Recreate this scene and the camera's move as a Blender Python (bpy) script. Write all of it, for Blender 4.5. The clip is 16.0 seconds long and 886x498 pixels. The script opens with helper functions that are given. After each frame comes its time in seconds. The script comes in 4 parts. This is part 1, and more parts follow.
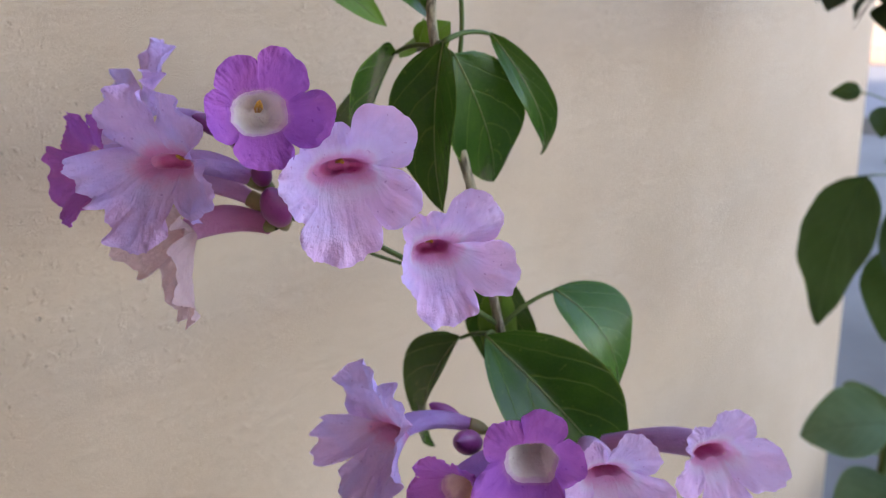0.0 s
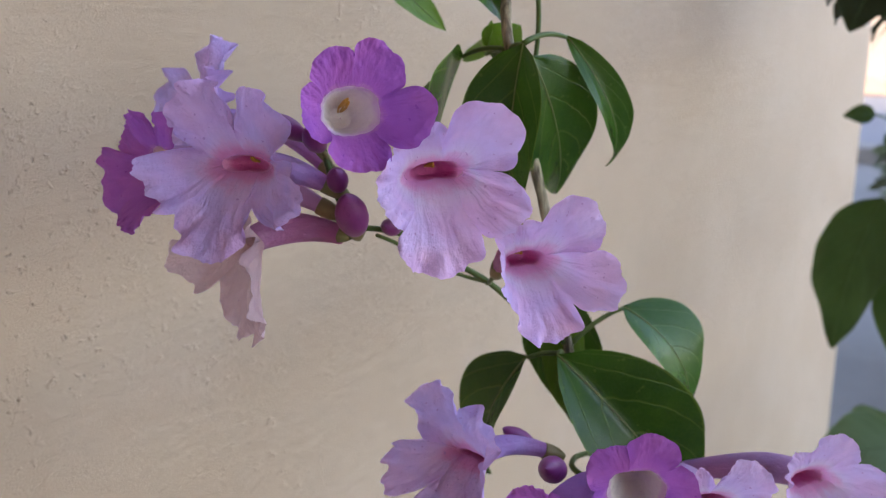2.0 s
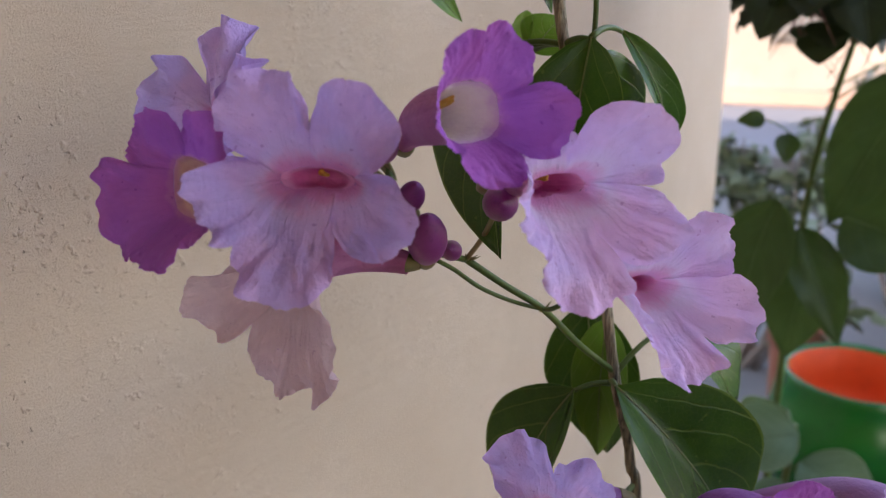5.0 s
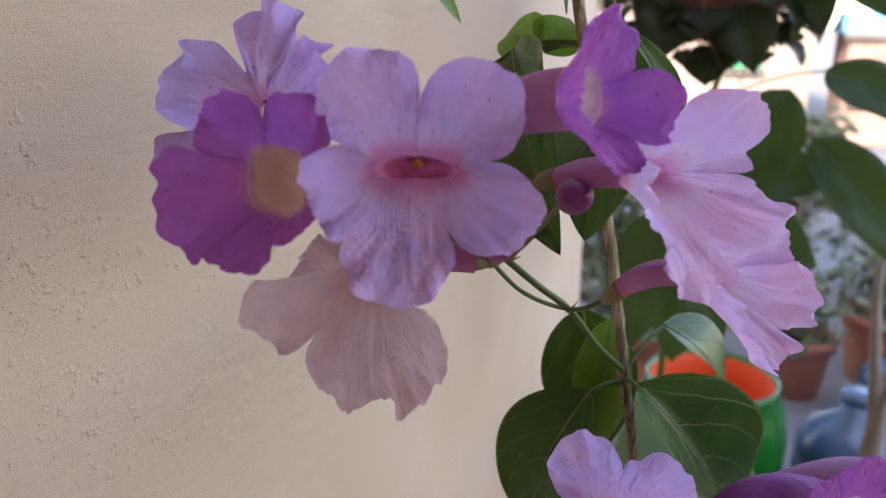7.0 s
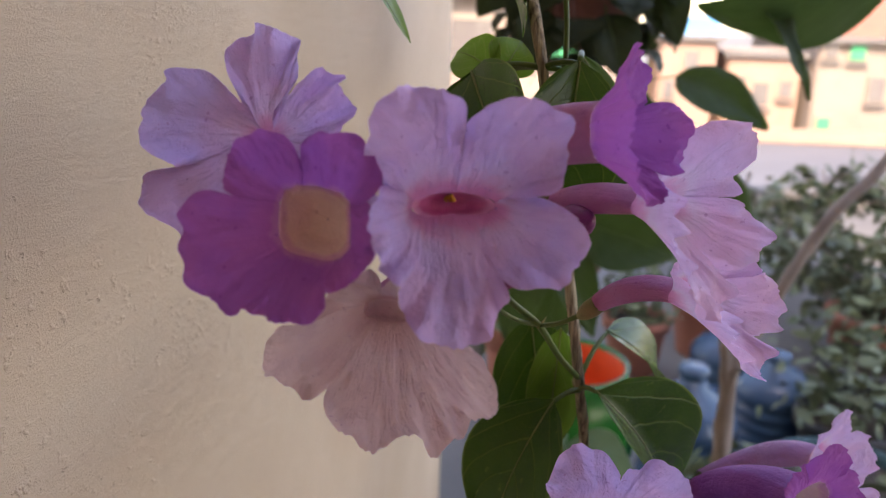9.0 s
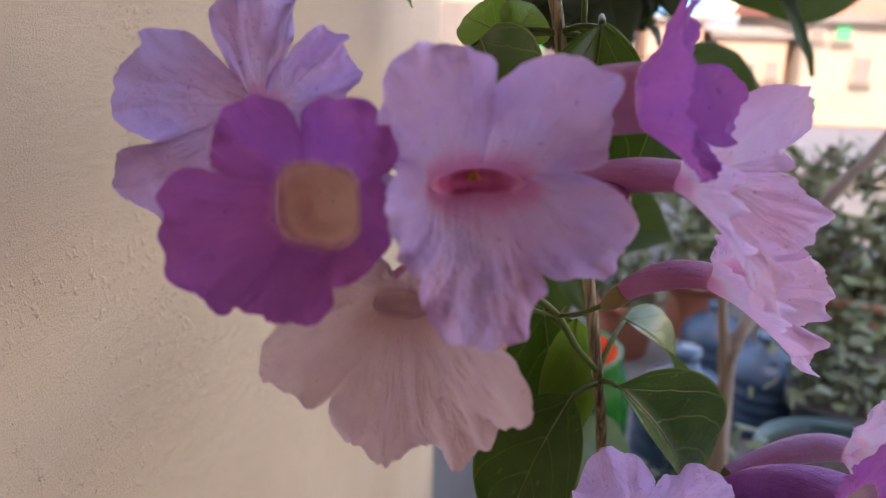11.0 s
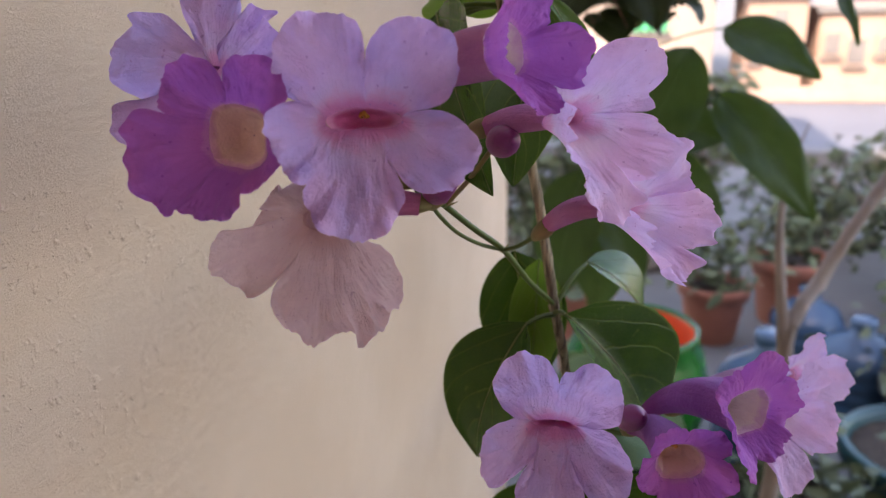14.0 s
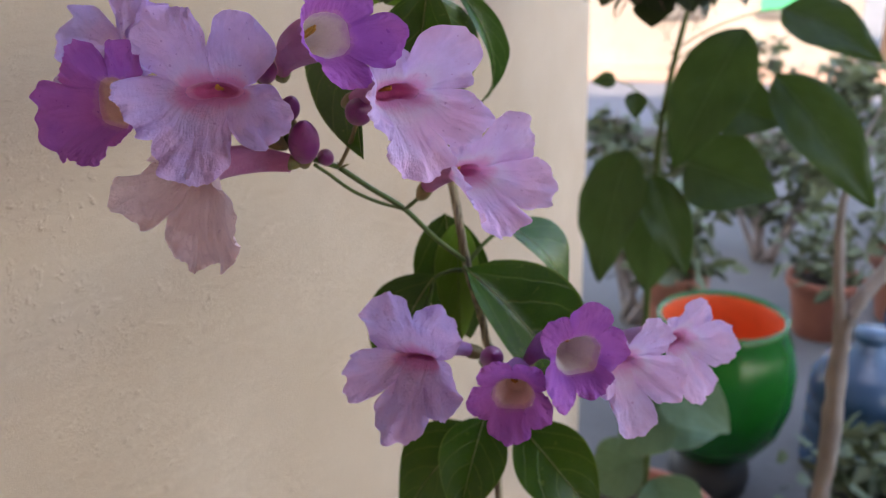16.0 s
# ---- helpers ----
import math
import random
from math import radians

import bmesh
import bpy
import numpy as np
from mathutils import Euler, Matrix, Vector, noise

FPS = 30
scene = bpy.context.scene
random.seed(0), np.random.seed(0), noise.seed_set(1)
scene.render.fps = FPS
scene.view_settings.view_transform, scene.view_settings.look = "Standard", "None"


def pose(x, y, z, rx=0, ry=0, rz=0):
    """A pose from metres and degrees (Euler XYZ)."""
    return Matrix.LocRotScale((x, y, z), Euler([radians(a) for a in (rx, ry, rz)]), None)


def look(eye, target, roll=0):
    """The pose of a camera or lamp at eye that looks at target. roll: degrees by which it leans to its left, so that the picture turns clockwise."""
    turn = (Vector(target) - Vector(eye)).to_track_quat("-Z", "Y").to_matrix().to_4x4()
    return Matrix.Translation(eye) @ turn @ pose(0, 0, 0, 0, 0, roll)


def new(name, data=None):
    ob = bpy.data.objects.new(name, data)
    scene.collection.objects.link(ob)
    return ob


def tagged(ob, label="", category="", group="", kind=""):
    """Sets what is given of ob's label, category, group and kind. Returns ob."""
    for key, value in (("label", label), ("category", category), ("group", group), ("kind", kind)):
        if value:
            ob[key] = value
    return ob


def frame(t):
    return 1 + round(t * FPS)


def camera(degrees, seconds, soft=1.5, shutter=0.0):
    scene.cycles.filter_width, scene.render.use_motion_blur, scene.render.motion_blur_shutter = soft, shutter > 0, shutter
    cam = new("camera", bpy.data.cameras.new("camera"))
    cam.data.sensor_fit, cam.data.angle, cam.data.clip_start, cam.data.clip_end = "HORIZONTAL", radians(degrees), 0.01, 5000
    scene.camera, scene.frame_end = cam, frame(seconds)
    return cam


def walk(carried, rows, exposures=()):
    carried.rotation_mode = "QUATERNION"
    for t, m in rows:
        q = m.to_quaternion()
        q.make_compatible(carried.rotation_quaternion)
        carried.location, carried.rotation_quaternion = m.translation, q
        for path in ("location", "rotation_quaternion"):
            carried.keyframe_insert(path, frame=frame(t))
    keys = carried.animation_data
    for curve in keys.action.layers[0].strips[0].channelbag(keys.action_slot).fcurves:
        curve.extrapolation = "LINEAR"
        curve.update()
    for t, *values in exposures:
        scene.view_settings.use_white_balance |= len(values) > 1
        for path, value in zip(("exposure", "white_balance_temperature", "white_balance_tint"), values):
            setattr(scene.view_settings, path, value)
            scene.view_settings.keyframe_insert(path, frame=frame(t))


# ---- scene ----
cam = camera(60.0, 16.0, 1.2)
cam.data.dof.use_dof = True
cam.data.dof.focus_distance = 0.21
cam.data.dof.aperture_fstop = 15.0
PATH = [
    (0, (0.191, -0.211, 1.139), (-1.166, 1.099, 0.473), -4.5),
    (0.5, (0.188, -0.212, 1.141), (-1.21, 1.076, 0.521), -5.2),
    (1, (0.178, -0.221, 1.141), (-1.199, 1.095, 0.531), -4.1),
    (1.5, (0.169, -0.224, 1.142), (-1.181, 1.119, 0.532), -3.7),
    (2, (0.155, -0.225, 1.132), (-1.166, 1.147, 0.522), -3.5),
    (2.5, (0.138, -0.22, 1.127), (-1.146, 1.183, 0.508), -3.1),
    (3, (0.126, -0.212, 1.121), (-1.107, 1.235, 0.501), -3.1),
    (3.5, (0.112, -0.211, 1.125), (-1.068, 1.278, 0.497), -2.9),
    (4, (0.1, -0.215, 1.125), (-1.022, 1.315, 0.494), -2.6),
    (4.5, (0.09, -0.227, 1.124), (-0.978, 1.353, 0.521), -2.1),
    (5, (0.076, -0.235, 1.129), (-0.914, 1.388, 0.509), -1.3),
    (5.2, (0.069, -0.239, 1.127), (-0.874, 1.42, 0.527), -0.9),
    (7.3, (0.016, -0.253, 1.12), (-0.57, 1.573, 0.552), 0.6),
    (7.5, (0.011, -0.251, 1.125), (-0.53, 1.584, 0.544), 0.6),
    (8, (0.002, -0.252, 1.126), (-0.417, 1.62, 0.558), 0.9),
    (8.5, (-0.006, -0.254, 1.128), (-0.325, 1.639, 0.565), 1.2),
    (9, (-0.017, -0.26, 1.127), (-0.262, 1.644, 0.567), 1.5),
    (9.2, (-0.024, -0.262, 1.125), (-0.233, 1.647, 0.566), 1.8),
    (11.3, (-0.027, -0.239, 1.121), (-0.234, 1.657, 0.52), 1.0),
    (11.5, (-0.028, -0.243, 1.122), (-0.214, 1.66, 0.535), 1.0),
    (12, (-0.012, -0.252, 1.126), (-0.242, 1.644, 0.532), 0.1),
    (12.5, (-0.002, -0.263, 1.129), (-0.299, 1.617, 0.514), -0.4),
    (13, (0.004, -0.27, 1.126), (-0.34, 1.601, 0.509), -1.1),
    (13.5, (0.014, -0.273, 1.121), (-0.385, 1.584, 0.493), -1.1),
    (14, (0.025, -0.276, 1.118), (-0.428, 1.569, 0.495), -1.4),
    (14.5, (0.048, -0.28, 1.121), (-0.461, 1.55, 0.495), -1.6),
    (15, (0.067, -0.288, 1.121), (-0.532, 1.511, 0.486), -2.0),
    (15.5, (0.094, -0.291, 1.119), (-0.581, 1.472, 0.46), -1.8),
    (16, (0.116, -0.29, 1.12), (-0.635, 1.442, 0.458), -2.0),
]
EXPOSE = ((0.0, 3.20, 7250.0, 18.5), (2.5, 3.06, 7350.0, 18.0), (5.0, 2.96, 7650.0, 22.0), (7.5, 3.18, 7450.0, 23.0), (9.0, 2.94, 8300.0, 25.0), (11.5, 3.06, 8450.0, 28.0), (13.5, 3.04, 7950.0, 25.0), (14.5, 3.14, 7900.0, 23.5), (15.0, 3.04, 7900.0, 22.0), (16.0, 3.06, 7750.0, 20.0))
walk(cam, [(t, look(eye, target, roll)) for t, eye, target, roll in PATH], EXPOSE)

# ---- light: open shade beside a house, bright day beyond ----
SUN_EL, SUN_AZ = 40.0, 195.0
world = bpy.data.worlds.new("sky")
scene.world = world
world.use_nodes = True
wn = world.node_tree.nodes
sky = wn.new("ShaderNodeTexSky")
sky.sky_type = "NISHITA"
sky.sun_disc = False
sky.sun_elevation = radians(SUN_EL)
sky.sun_rotation = radians(SUN_AZ)
wn["Background"].inputs["Strength"].default_value = 0.13
world.node_tree.links.new(sky.outputs[0], wn["Background"].inputs["Color"])
sun = new("sun", bpy.data.lights.new("sun", "SUN"))
sun.data.energy = 1.4
sun.data.angle = radians(0.6)
sun.data.color = (1.0, 0.94, 0.84)
az, el = radians(SUN_AZ), radians(SUN_EL)
sun_from = Vector((math.sin(az) * math.cos(el), math.cos(az) * math.cos(el), math.sin(el)))
sun.matrix_world = look(sun_from * 30, (0, 0, 0))


# ---- materials ----
def mat(name):
    m = bpy.data.materials.new(name)
    m.use_nodes = True
    return m, m.node_tree.nodes, m.node_tree.links, m.node_tree.nodes["Principled BSDF"]


def mixcol(n, l, fac, a, b):
    x = n.new("ShaderNodeMix")
    x.data_type = "RGBA"
    for sock, val in ((x.inputs[0], fac), (x.inputs[6], a), (x.inputs[7], b)):
        if isinstance(val, (tuple, float, int)):
            sock.default_value = (*val, 1) if isinstance(val, tuple) else val
        else:
            l.new(val, sock)
    return x.outputs[2]


def calc(n, l, op, a, b=None, c=None):
    x = n.new("ShaderNodeMath")
    x.operation = op
    for i, val in enumerate((a, b, c)):
        if val is None:
            continue
        if isinstance(val, (int, float)):
            x.inputs[i].default_value = val
        else:
            l.new(val, x.inputs[i])
    return x.outputs[0]


def ramp(n, l, fac, lo, hi):
    x = n.new("ShaderNodeMapRange")
    x.interpolation_type = "SMOOTHSTEP"
    l.new(fac, x.inputs[0])
    x.inputs[1].default_value, x.inputs[2].default_value = lo, hi
    return x.outputs[0]


def noise_tex(n, l, vec, scale, detail=4.0, rough=0.55):
    x = n.new("ShaderNodeTexNoise")
    x.inputs["Scale"].default_value, x.inputs["Detail"].default_value, x.inputs["Roughness"].default_value = scale, detail, rough
    if vec is not None:
        l.new(vec, x.inputs["Vector"])
    return x.outputs["Fac"]


def bump(n, l, bsdf, height, strength, dist):
    b = n.new("ShaderNodeBump")
    b.inputs["Strength"].default_value, b.inputs["Distance"].default_value = strength, dist
    l.new(height, b.inputs["Height"])
    l.new(b.outputs[0], bsdf.inputs["Normal"])
    return b.outputs[0]


def rough_mat(name, a, b, scale, rough=0.8, relief=0.3, dist=0.002, fine=8.0, metal=0.0, drawn=1.0, gloss=0.5):
    """A plain surface with stains, grain and relief; drawn under 1 draws the grain out upright."""
    m, n, l, p = mat(name)
    place = n.new("ShaderNodeMapping")
    place.inputs["Scale"].default_value = (1.0, 1.0, drawn)
    l.new(n.new("ShaderNodeTexCoord").outputs["Object"], place.inputs["Vector"])
    pos = place.outputs[0]
    big = ramp(n, l, noise_tex(n, l, pos, scale), 0.3, 0.7)
    small = noise_tex(n, l, pos, scale * fine, 3.0)
    col = mixcol(n, l, big, a, b)
    dark = tuple(c * 0.72 for c in a)
    col = mixcol(n, l, calc(n, l, "MULTIPLY", ramp(n, l, small, 0.5, 0.75), 0.5), col, dark)
    l.new(col, p.inputs["Base Color"])
    p.inputs["Roughness"].default_value, p.inputs["Metallic"].default_value, p.inputs["Specular IOR Level"].default_value = rough, metal, gloss
    bump(n, l, p, small, relief, dist)
    return m


def plaster(name, paints):
    """Cream-painted sand plaster with pits, trowel drag and faint stains."""
    m, n, l, p = mat(name)
    pos = n.new("ShaderNodeTexCoord").outputs["Object"]
    stain = ramp(n, l, noise_tex(n, l, pos, 6.0, 5.0), 0.35, 0.75)
    grain = noise_tex(n, l, pos, 950.0, 4.0, 0.75)
    mid = noise_tex(n, l, pos, 70.0, 4.0)
    where = ramp(n, l, noise_tex(n, l, pos, 9.0, 3.0), 0.40, 0.64)
    pocks = ramp(n, l, noise_tex(n, l, pos, 320.0, 3.0, 0.5), 0.70, 0.74)
    hole = calc(n, l, "MULTIPLY", pocks, where)
    nibs = calc(n, l, "MULTIPLY", ramp(n, l, noise_tex(n, l, pos, 230.0, 3.0, 0.6), 0.56, 0.72), where)
    drag = n.new("ShaderNodeMapping")
    drag.inputs["Scale"].default_value = (1.0, 0.22, 1.0)
    l.new(pos, drag.inputs["Vector"])
    trowel = noise_tex(n, l, drag.outputs[0], 90.0, 4.0, 0.6)
    col = mixcol(n, l, stain, *paints[:2])
    col = mixcol(n, l, calc(n, l, "MULTIPLY", ramp(n, l, mid, 0.4, 0.8), 0.25), col, paints[2])
    col = mixcol(n, l, calc(n, l, "MULTIPLY", hole, 0.7), col, (0.22, 0.16, 0.11))
    l.new(col, p.inputs["Base Color"])
    p.inputs["Roughness"].default_value = 0.75
    h = calc(n, l, "ADD", calc(n, l, "MULTIPLY", grain, 0.30), calc(n, l, "MULTIPLY", mid, 0.10))
    h = calc(n, l, "ADD", h, calc(n, l, "ADD", calc(n, l, "MULTIPLY", nibs, 0.35), calc(n, l, "MULTIPLY", trowel, 0.55)))
    h = calc(n, l, "SUBTRACT", h, calc(n, l, "MULTIPLY", hole, 1.3))
    bump(n, l, p, h, 1.0, 0.0022)
    return m


def petal_mat(name, outer, inner, throat, vein, reach=0.33, light=0.35, pale=0.0, relief=0.6):
    """Thin petal: colour runs from throat to rim along the petal, with fine branching veins."""
    m, n, l, p = mat(name)
    uv = n.new("ShaderNodeUVMap").outputs[0]
    sep = n.new("ShaderNodeSeparateXYZ")
    l.new(uv, sep.inputs[0])
    u, v = sep.outputs[0], sep.outputs[1]
    pos = n.new("ShaderNodeTexCoord").outputs["Object"]
    cloud = noise_tex(n, l, pos, 130.0, 4.0)
    wob = noise_tex(n, l, pos, 260.0, 3.0)
    broad = noise_tex(n, l, pos, 48.0, 2.0)
    base = mixcol(n, l, ramp(n, l, broad, 0.36, 0.64), outer, inner)
    base = mixcol(n, l, calc(n, l, "MULTIPLY", ramp(n, l, cloud, 0.42, 0.75), 0.26), base, vein)
    fac = calc(n, l, "SUBTRACT", 1.0, ramp(n, l, calc(n, l, "ADD", v, calc(n, l, "MULTIPLY", calc(n, l, "SUBTRACT", wob, 0.5), 0.25)), 0.02, reach))
    stretch = n.new("ShaderNodeMapping")
    stretch.inputs["Scale"].default_value = (26.0, 4.5, 1.0)
    l.new(uv, stretch.inputs["Vector"])
    per = n.new("ShaderNodeObjectInfo").outputs["Random"]
    shift = n.new("ShaderNodeCombineXYZ")
    l.new(calc(n, l, "MULTIPLY", per, 40.0), shift.inputs[2])
    l.new(shift.outputs[0], stretch.inputs["Location"])
    crease = noise_tex(n, l, stretch.outputs[0], 1.0, 4.0, 0.6)
    glow = calc(n, l, "MULTIPLY", ramp(n, l, v, 0.02, 0.14), calc(n, l, "SUBTRACT", 1.0, ramp(n, l, v, 0.16, 0.46)))
    base = mixcol(n, l, calc(n, l, "MULTIPLY", glow, pale), base, (0.82, 0.74, 0.88))
    base = mixcol(n, l, calc(n, l, "MULTIPLY", ramp(n, l, crease, 0.45, 0.8), 0.06), base, vein)
    base = mixcol(n, l, calc(n, l, "MULTIPLY", fac, 0.92), base, throat)
    fan = calc(n, l, "SUBTRACT", u, 0.5)
    lines = calc(n, l, "SINE", calc(n, l, "ADD", calc(n, l, "MULTIPLY", fan, 62.0), calc(n, l, "MULTIPLY", wob, 14.0)))
    thin = ramp(n, l, lines, 0.55, 1.0)
    base = mixcol(n, l, calc(n, l, "MULTIPLY", thin, 0.05), base, vein)
    speck = ramp(n, l, noise_tex(n, l, pos, 620.0, 1.0, 0.4), 0.74, 0.77)
    base = mixcol(n, l, calc(n, l, "MULTIPLY", speck, 0.6), base, vein)
    l.new(base, p.inputs["Base Color"])
    p.inputs["Roughness"].default_value = 0.62
    p.inputs["Specular IOR Level"].default_value = 0.25
    fine = noise_tex(n, l, pos, 720.0, 3.0, 0.6)
    wob = calc(n, l, "ADD", wob, calc(n, l, "MULTIPLY", fine, 0.55))
    h = calc(n, l, "SUBTRACT", calc(n, l, "ADD", calc(n, l, "MULTIPLY", wob, 0.9), calc(n, l, "MULTIPLY", crease, 0.6)), calc(n, l, "MULTIPLY", thin, 0.05))
    nrm = bump(n, l, p, h, relief, 0.0013)
    tr = n.new("ShaderNodeBsdfTranslucent")
    l.new(base, tr.inputs["Color"])
    l.new(nrm, tr.inputs["Normal"])
    mx = n.new("ShaderNodeMixShader")
    mx.inputs[0].default_value = light
    l.new(p.outputs[0], mx.inputs[1])
    l.new(tr.outputs[0], mx.inputs[2])
    l.new(mx.outputs[0], n["Material Output"].inputs["Surface"])
    return m


def leaf_mat(name, dark, mid, veincol, rough=0.30, pairs=4.6, light=0.12):
    """Leaf blade: side veins run forward from the midrib, paler than the blade."""
    m, n, l, p = mat(name)
    uv = n.new("ShaderNodeUVMap").outputs[0]
    sep = n.new("ShaderNodeSeparateXYZ")
    l.new(uv, sep.inputs[0])
    pos = n.new("ShaderNodeTexCoord").outputs["Object"]
    wob = noise_tex(n, l, pos, 90.0, 3.0)
    side = calc(n, l, "ABSOLUTE", calc(n, l, "SUBTRACT", sep.outputs[0], 0.5))
    run = calc(n, l, "SUBTRACT", sep.outputs[1], calc(n, l, "MULTIPLY", calc(n, l, "POWER", side, 1.4), 1.05))
    wave = calc(n, l, "SINE", calc(n, l, "ADD", calc(n, l, "MULTIPLY", run, pairs * 6.283), calc(n, l, "MULTIPLY", wob, 2.2)))
    veins = ramp(n, l, wave, 0.955, 1.0)
    mesh = n.new("ShaderNodeTexVoronoi")
    mesh.feature = "DISTANCE_TO_EDGE"
    mesh.inputs["Scale"].default_value = 520.0
    l.new(pos, mesh.inputs["Vector"])
    net = calc(n, l, "SUBTRACT", 1.0, ramp(n, l, mesh.outputs["Distance"], 0.0, 0.09))
    patch = ramp(n, l, noise_tex(n, l, pos, 45.0, 4.0), 0.3, 0.75)
    col = mixcol(n, l, patch, dark, mid)
    col = mixcol(n, l, calc(n, l, "MULTIPLY", net, 0.07), col, veincol)
    col = mixcol(n, l, calc(n, l, "MULTIPLY", veins, 0.36), col, veincol)
    margin = ramp(n, l, side, 0.478, 0.492)
    col = mixcol(n, l, calc(n, l, "MULTIPLY", margin, 0.7), col, veincol)
    spots = ramp(n, l, noise_tex(n, l, pos, 310.0, 2.0, 0.4), 0.70, 0.74)
    col = mixcol(n, l, calc(n, l, "MULTIPLY", spots, 0.35), col, veincol)
    l.new(col, p.inputs["Base Color"])
    p.inputs["Roughness"].default_value = rough
    p.inputs["Specular IOR Level"].default_value = 0.28
    h = calc(n, l, "ADD", calc(n, l, "MULTIPLY", wob, 0.5), calc(n, l, "SUBTRACT", 1.0, calc(n, l, "ADD", veins, calc(n, l, "MULTIPLY", net, 0.12))))
    nrm = bump(n, l, p, h, 0.35, 0.0008)
    tr = n.new("ShaderNodeBsdfTranslucent")
    l.new(mixcol(n, l, 0.5, col, (0.20, 0.34, 0.05)), tr.inputs["Color"])
    l.new(nrm, tr.inputs["Normal"])
    mx = n.new("ShaderNodeMixShader")
    mx.inputs[0].default_value = light
    l.new(p.outputs[0], mx.inputs[1])
    l.new(tr.outputs[0], mx.inputs[2])
    l.new(mx.outputs[0], n["Material Output"].inputs["Surface"])
    return m


PLASTER = plaster("cream_plaster", ((0.535, 0.388, 0.266), (0.59, 0.441, 0.315), (0.485, 0.36, 0.256)))
# Ochre picked so that the unseen slab and wall bounce warmer, dimmer light.
OCHRE = plaster("ochre_plaster", ((0.50, 0.27, 0.14), (0.56, 0.31, 0.17), (0.44, 0.24, 0.13)))
# The bluer of the two lilac tones also stands in for blue sky sheen.
LILAC = petal_mat("lilac_petal", (0.58, 0.46, 0.87), (0.69, 0.465, 0.81), (0.72, 0.26, 0.52), (0.40, 0.20, 0.54), 0.32, 0.36, 0.28, 0.75)
PINK = petal_mat("pink_lilac_petal", (0.75, 0.57, 0.93), (0.86, 0.565, 0.89), (0.78, 0.34, 0.62), (0.56, 0.28, 0.60), 0.27, 0.36, 0.55, 0.55)
PURPLE = petal_mat("purple_petal", (0.41, 0.125, 0.54), (0.51, 0.15, 0.54), (0.52, 0.20, 0.52), (0.26, 0.05, 0.38), 0.10, 0.34, 0.0, 0.42)
FADED = petal_mat("faded_petal", (0.66, 0.48, 0.52), (0.72, 0.55, 0.58), (0.62, 0.40, 0.42), (0.48, 0.30, 0.40), 0.3, 0.35)
WHITE_THROAT = petal_mat("cream_throat", (0.90, 0.85, 0.82), (0.92, 0.86, 0.80), (0.76, 0.54, 0.72), (0.70, 0.54, 0.60), 0.16, 0.12)
PEACH_THROAT = petal_mat("peach_throat", (0.90, 0.70, 0.67), (0.93, 0.74, 0.70), (0.66, 0.34, 0.55), (0.58, 0.34, 0.36), 0.22, 0.06)
PINK_THROAT = petal_mat("deep_pink_throat", (0.74, 0.18, 0.44), (0.80, 0.26, 0.52), (0.80, 0.36, 0.62), (0.50, 0.05, 0.22), 0.45, 0.15)
TUBE = petal_mat("mauve_tube", (0.54, 0.34, 0.66), (0.60, 0.38, 0.66), (0.48, 0.16, 0.40), (0.40, 0.18, 0.46), 0.5, 0.42)
TUBE_PURPLE = petal_mat("purple_tube", (0.38, 0.14, 0.44), (0.46, 0.20, 0.50), (0.40, 0.10, 0.30), (0.28, 0.08, 0.32), 0.5, 0.38)
TUBE_FADED = petal_mat("faded_mauve_tube", (0.50, 0.29, 0.52), (0.58, 0.38, 0.60), (0.52, 0.22, 0.42), (0.42, 0.22, 0.42), 0.5, 0.3)
TUBE_PINK = petal_mat("pink_tube", (0.58, 0.24, 0.44), (0.64, 0.34, 0.54), (0.54, 0.16, 0.32), (0.42, 0.12, 0.32), 0.5, 0.38)
BUD = rough_mat("purple_bud", (0.17, 0.018, 0.11), (0.27, 0.045, 0.19), 60.0, 0.45, 0.2, 0.0006)
CALYX = rough_mat("olive_calyx", (0.24, 0.16, 0.06), (0.16, 0.17, 0.05), 90.0, 0.55, 0.3, 0.0005)
ANTHER = rough_mat("yellow_anther", (0.62, 0.36, 0.06), (0.55, 0.26, 0.04), 300.0, 0.6, 0.2, 0.0003)
STEM_GREEN = rough_mat("green_stalk", (0.060, 0.105, 0.018), (0.085, 0.115, 0.028), 80.0, 0.5, 0.3, 0.0005, gloss=0.25)
BARK = rough_mat("streaked_vine_bark", (0.50, 0.41, 0.26), (0.065, 0.042, 0.020), 780.0, 0.75, 1.0, 0.0011, 3.0, drawn=0.06)
LEAF = leaf_mat("dark_leaf", (0.014, 0.050, 0.004), (0.029, 0.085, 0.007), (0.13, 0.20, 0.035), 0.27)
LEAF_MID = leaf_mat("grown_leaf", (0.026, 0.084, 0.009), (0.045, 0.116, 0.015), (0.15, 0.22, 0.06), 0.27)
LEAF_PALE = leaf_mat("young_leaf", (0.095, 0.20, 0.012), (0.13, 0.25, 0.02), (0.24, 0.29, 0.09), 0.45, light=0.38)
RIB_DULL = rough_mat("dull_midrib", (0.05, 0.10, 0.03), (0.06, 0.11, 0.035), 60.0, 0.6, 0.2, 0.0004)
RIB = rough_mat("pale_midrib", (0.13, 0.17, 0.04), (0.16, 0.19, 0.05), 120.0, 0.6, 0.2, 0.0004)
BIG_LEAF = leaf_mat("broad_garden_leaf", (0.015, 0.036, 0.011), (0.026, 0.053, 0.018), (0.045, 0.085, 0.03), 0.5, 6.0, 0.18)
